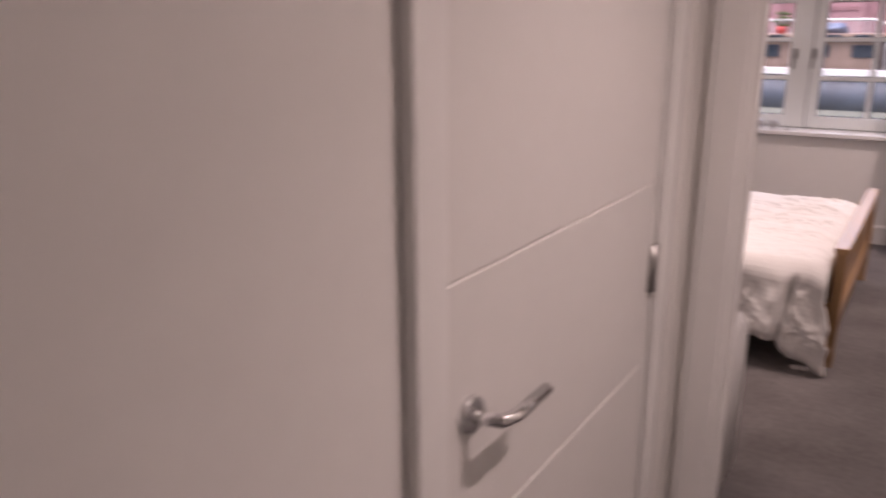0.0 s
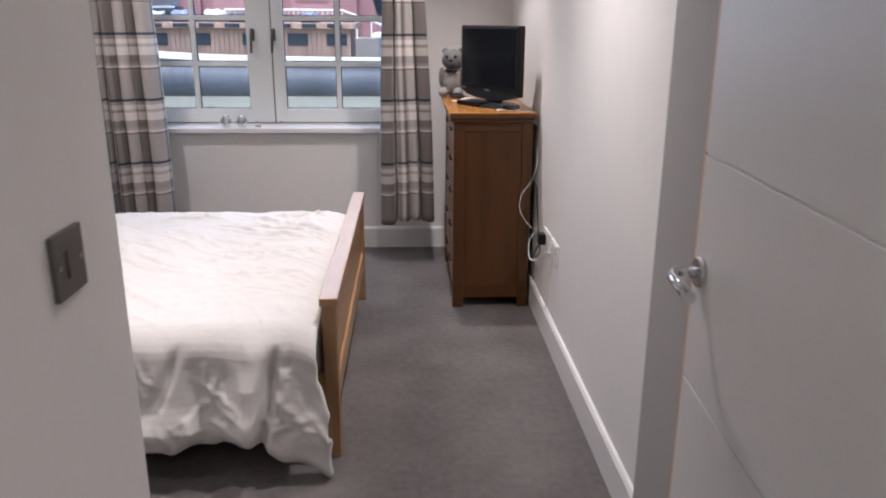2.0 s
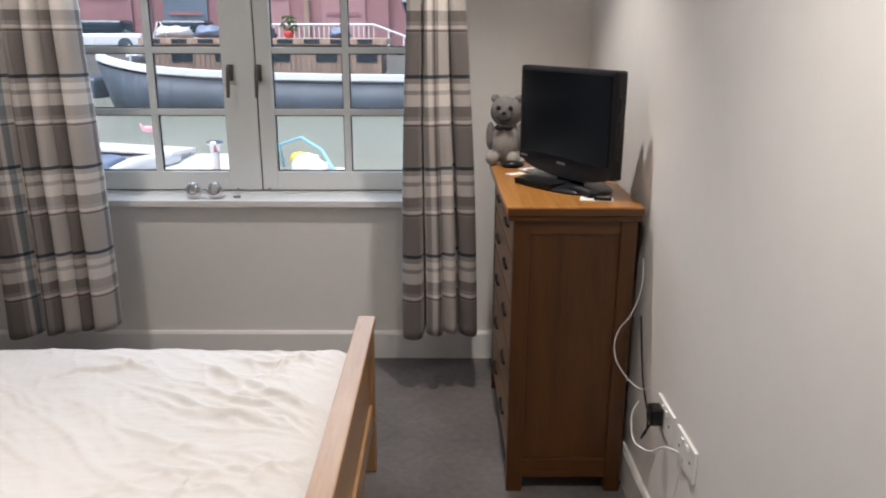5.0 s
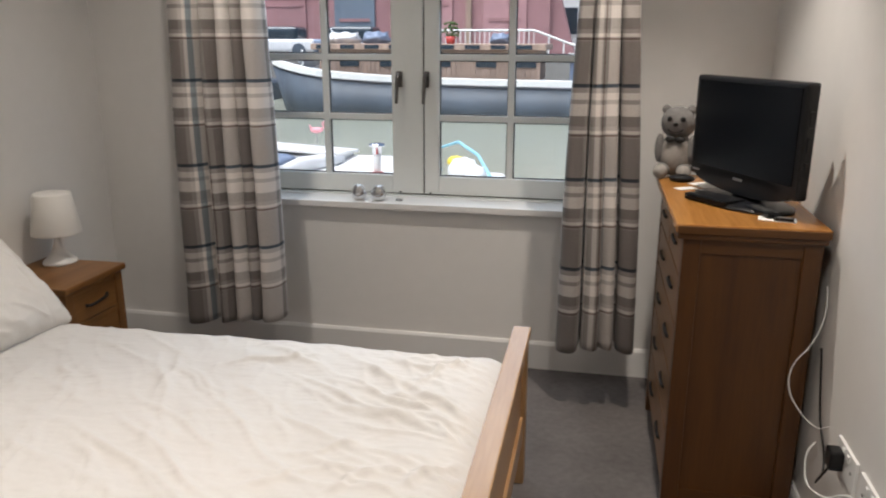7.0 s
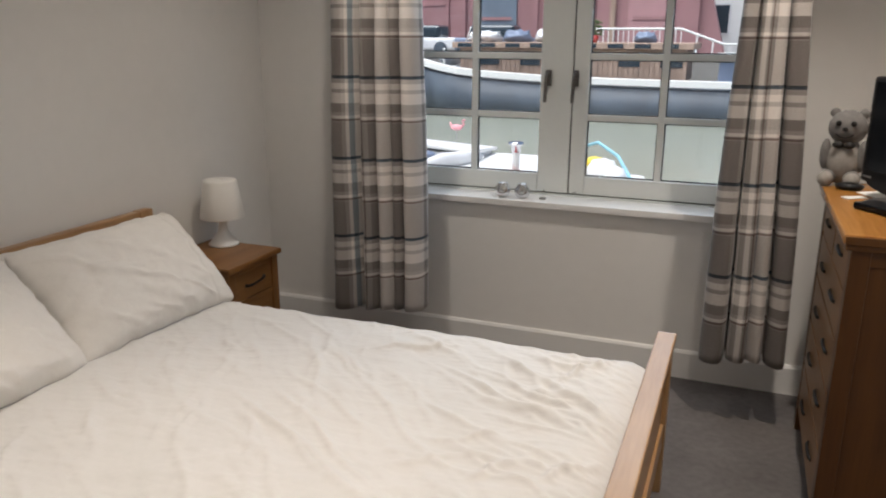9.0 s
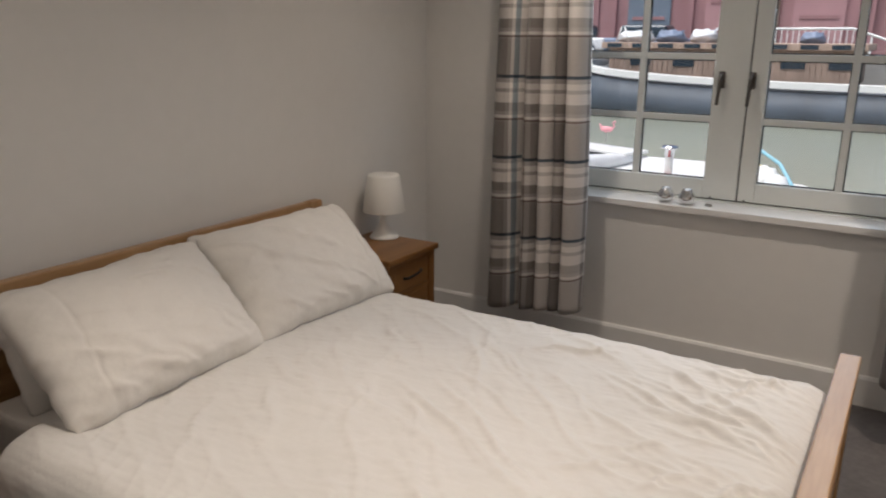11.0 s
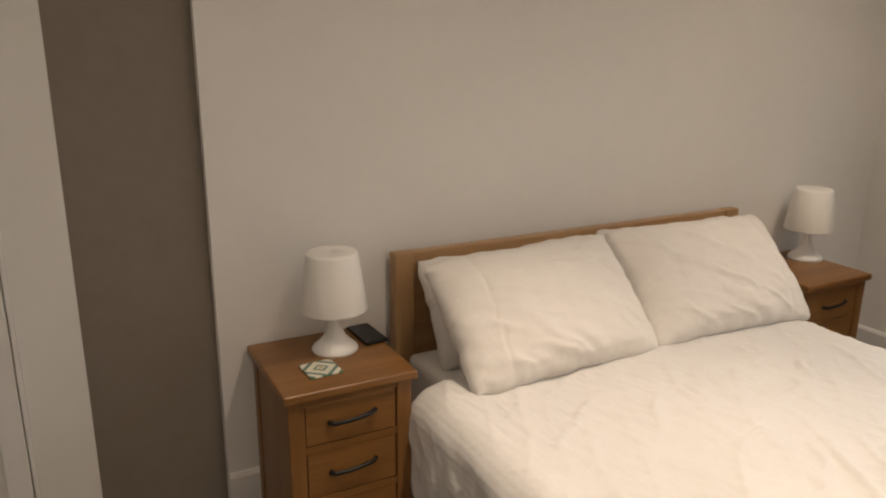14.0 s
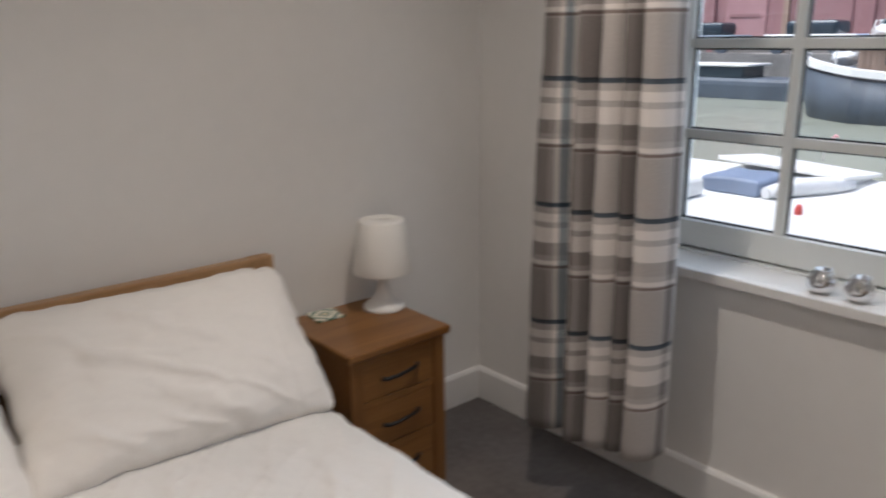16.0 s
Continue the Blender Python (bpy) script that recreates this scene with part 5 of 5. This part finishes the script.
# the white cruiser moored below the window
boat = thing("moored_cruiser", pose(0, 0, 0), "white roofed cabin cruiser moored below the window", "boat")
part("hull", boxes((-9.0, -1.1, 11.05, 14.2, WZ - 0.25, -0.30), bevel=0.12, segs=3), CANVAS, boat)
part("cabin_roof", boxes((-9.0, -1.45, 11.25, 14.0, -0.31, 0.03), bevel=0.10, segs=4), WHITE_OUT, boat, "bright white cabin roof")
part("rubbing_strake", boxes((-9.0, -1.08, 11.0, 11.06, -0.42, -0.34), bevel=0.02), TARP, boat)
part("foredeck", boxes((-1.5, -0.65, 11.4, 14.9, WZ - 0.2, -0.28), bevel=0.15, segs=3), WHITE_OUT, boat)
part("bow_rail", tube(bmesh.new(), ((-1.6, 14.9, -0.3), (-1.65, 14.9, 0.0), (-1.35, 14.9, 0.10), (-1.0, 14.4, 0.0), (-0.72, 13.6, -0.14), (-0.68, 12.6, -0.16), (-0.68, 12.5, -0.3)), 0.022, 8), TEAL, boat, "turquoise bow rail")
st = part("chimney", lathe(bmesh.new(), ((0.042, 0.03), (0.042, 0.31)), 18, (-1.80, 12.5, 0)), WHITE_OUT, boat, "white stove chimney with a red collar")
part("collar", lathe(bmesh.new(), ((0.085, 0.02), (0.080, 0.06), (0.050, 0.08)), 18, (-1.80, 12.5, 0)), REDTRIM, st)
part("cap", lathe(bmesh.new(), ((0.050, 0.27), (0.050, 0.34), (0.088, 0.350), (0.080, 0.375), (0.03, 0.385)), 18, (-1.80, 12.5, 0)), CHROME, st)
for c, r, mat, nm, lab in (((-1.15, 14.15, -0.16), (0.20, 0.2, 0.16), WHITE_OUT, "fender", "round white fender on the foredeck"), ((-1.32, 14.55, -0.12), (0.12, 0.10, 0.08), YELLOW, "buoy", "yellow plastic buoy on the foredeck"),
                           ((-0.92, 13.7, -0.16), (0.14, 0.16, 0.14), CANVAS, "rope_bag", "grey rope bag on the foredeck")):
    solid(nm, ball(bmesh.new(), c, *r, lump=0.15), mat, lab, nm.replace("_", " "))
bm = bmesh.new()
box(bm, -0.62, 0.62, -0.44, 0.44, -0.02, 0.02, 0.012)
hatch = solid("hatch_cover", moved(bm, pose(-3.08, 13.52, 0.150, -5, 3, 0)), WHITE_OUT, "raised white hatch cover on the boat roof", "hatch")
solid("hatch_coaming", boxes((-3.62, -2.52, 13.12, 13.90, 0.02, 0.115), bevel=0.02), CANVAS, "grey-white coaming under the hatch cover", "hatch")
bm = bmesh.new()
box(bm, -3.42, -2.86, 12.30, 12.92, 0.025, 0.175, 0.05, 3)
bmesh.ops.subdivide_edges(bm, edges=bm.edges[:], cuts=2, use_grid_fill=True)
for v in bm.verts:
    v.co += Vector((0.03, 0.03, 0.02 if v.co.z > 0.06 else 0)) * noise.noise(v.co * 5)
for f in bm.faces:
    f.smooth = True
solid("tarpaulin", bm, TARP, "blue tarpaulin folded into a block on the boat roof", "tarpaulin")
solid("folded_cover", tube(bmesh.new(), ((-2.80, 12.30, 0.09), (-2.70, 12.60, 0.11), (-2.55, 12.95, 0.10), (-2.45, 13.25, 0.08)), (0.05, 0.085, 0.08, 0.04), 14), CANVAS, "rolled grey-white boat cover on the roof", "boat cover")
solid("seat_cushion", boxes((-4.1, -3.25, 11.45, 12.1, 0.03, 0.20), bevel=0.06, segs=3), WHITE_OUT, "white deck box on the boat roof", "deck box")
solid("marker_float", lathe(bmesh.new(), ((0.03, 0.02), (0.033, 0.07), (0.02, 0.11)), 14, (-2.35, 11.95, 0)), REDTRIM, "small red float on the boat roof", "float")
fl = thing("garden_flamingo", pose(-2.96, 13.78, 0.185) @ Matrix.Scale(0.62, 4), "pink plastic flamingo ornament on the boat roof", "ornament")
part("body", ball(bmesh.new(), (0, 0, 0.26), 0.13, 0.07, 0.06), HOTPINK, fl)
part("neck", tube(bmesh.new(), ((0.10, 0, 0.27), (0.16, 0, 0.33), (0.12, 0, 0.39), (0.15, 0, 0.42), (0.19, 0, 0.40)), (0.025, 0.02, 0.018, 0.022, 0.01), 8), HOTPINK, fl)
part("tail", tube(bmesh.new(), ((-0.10, 0, 0.27), (-0.15, 0, 0.36)), (0.03, 0.015), 8), HOTPINK, fl)
part("leg", tube(bmesh.new(), ((0, 0, 0), (0, 0, 0.22)), 0.008, 6), STEEL, fl)
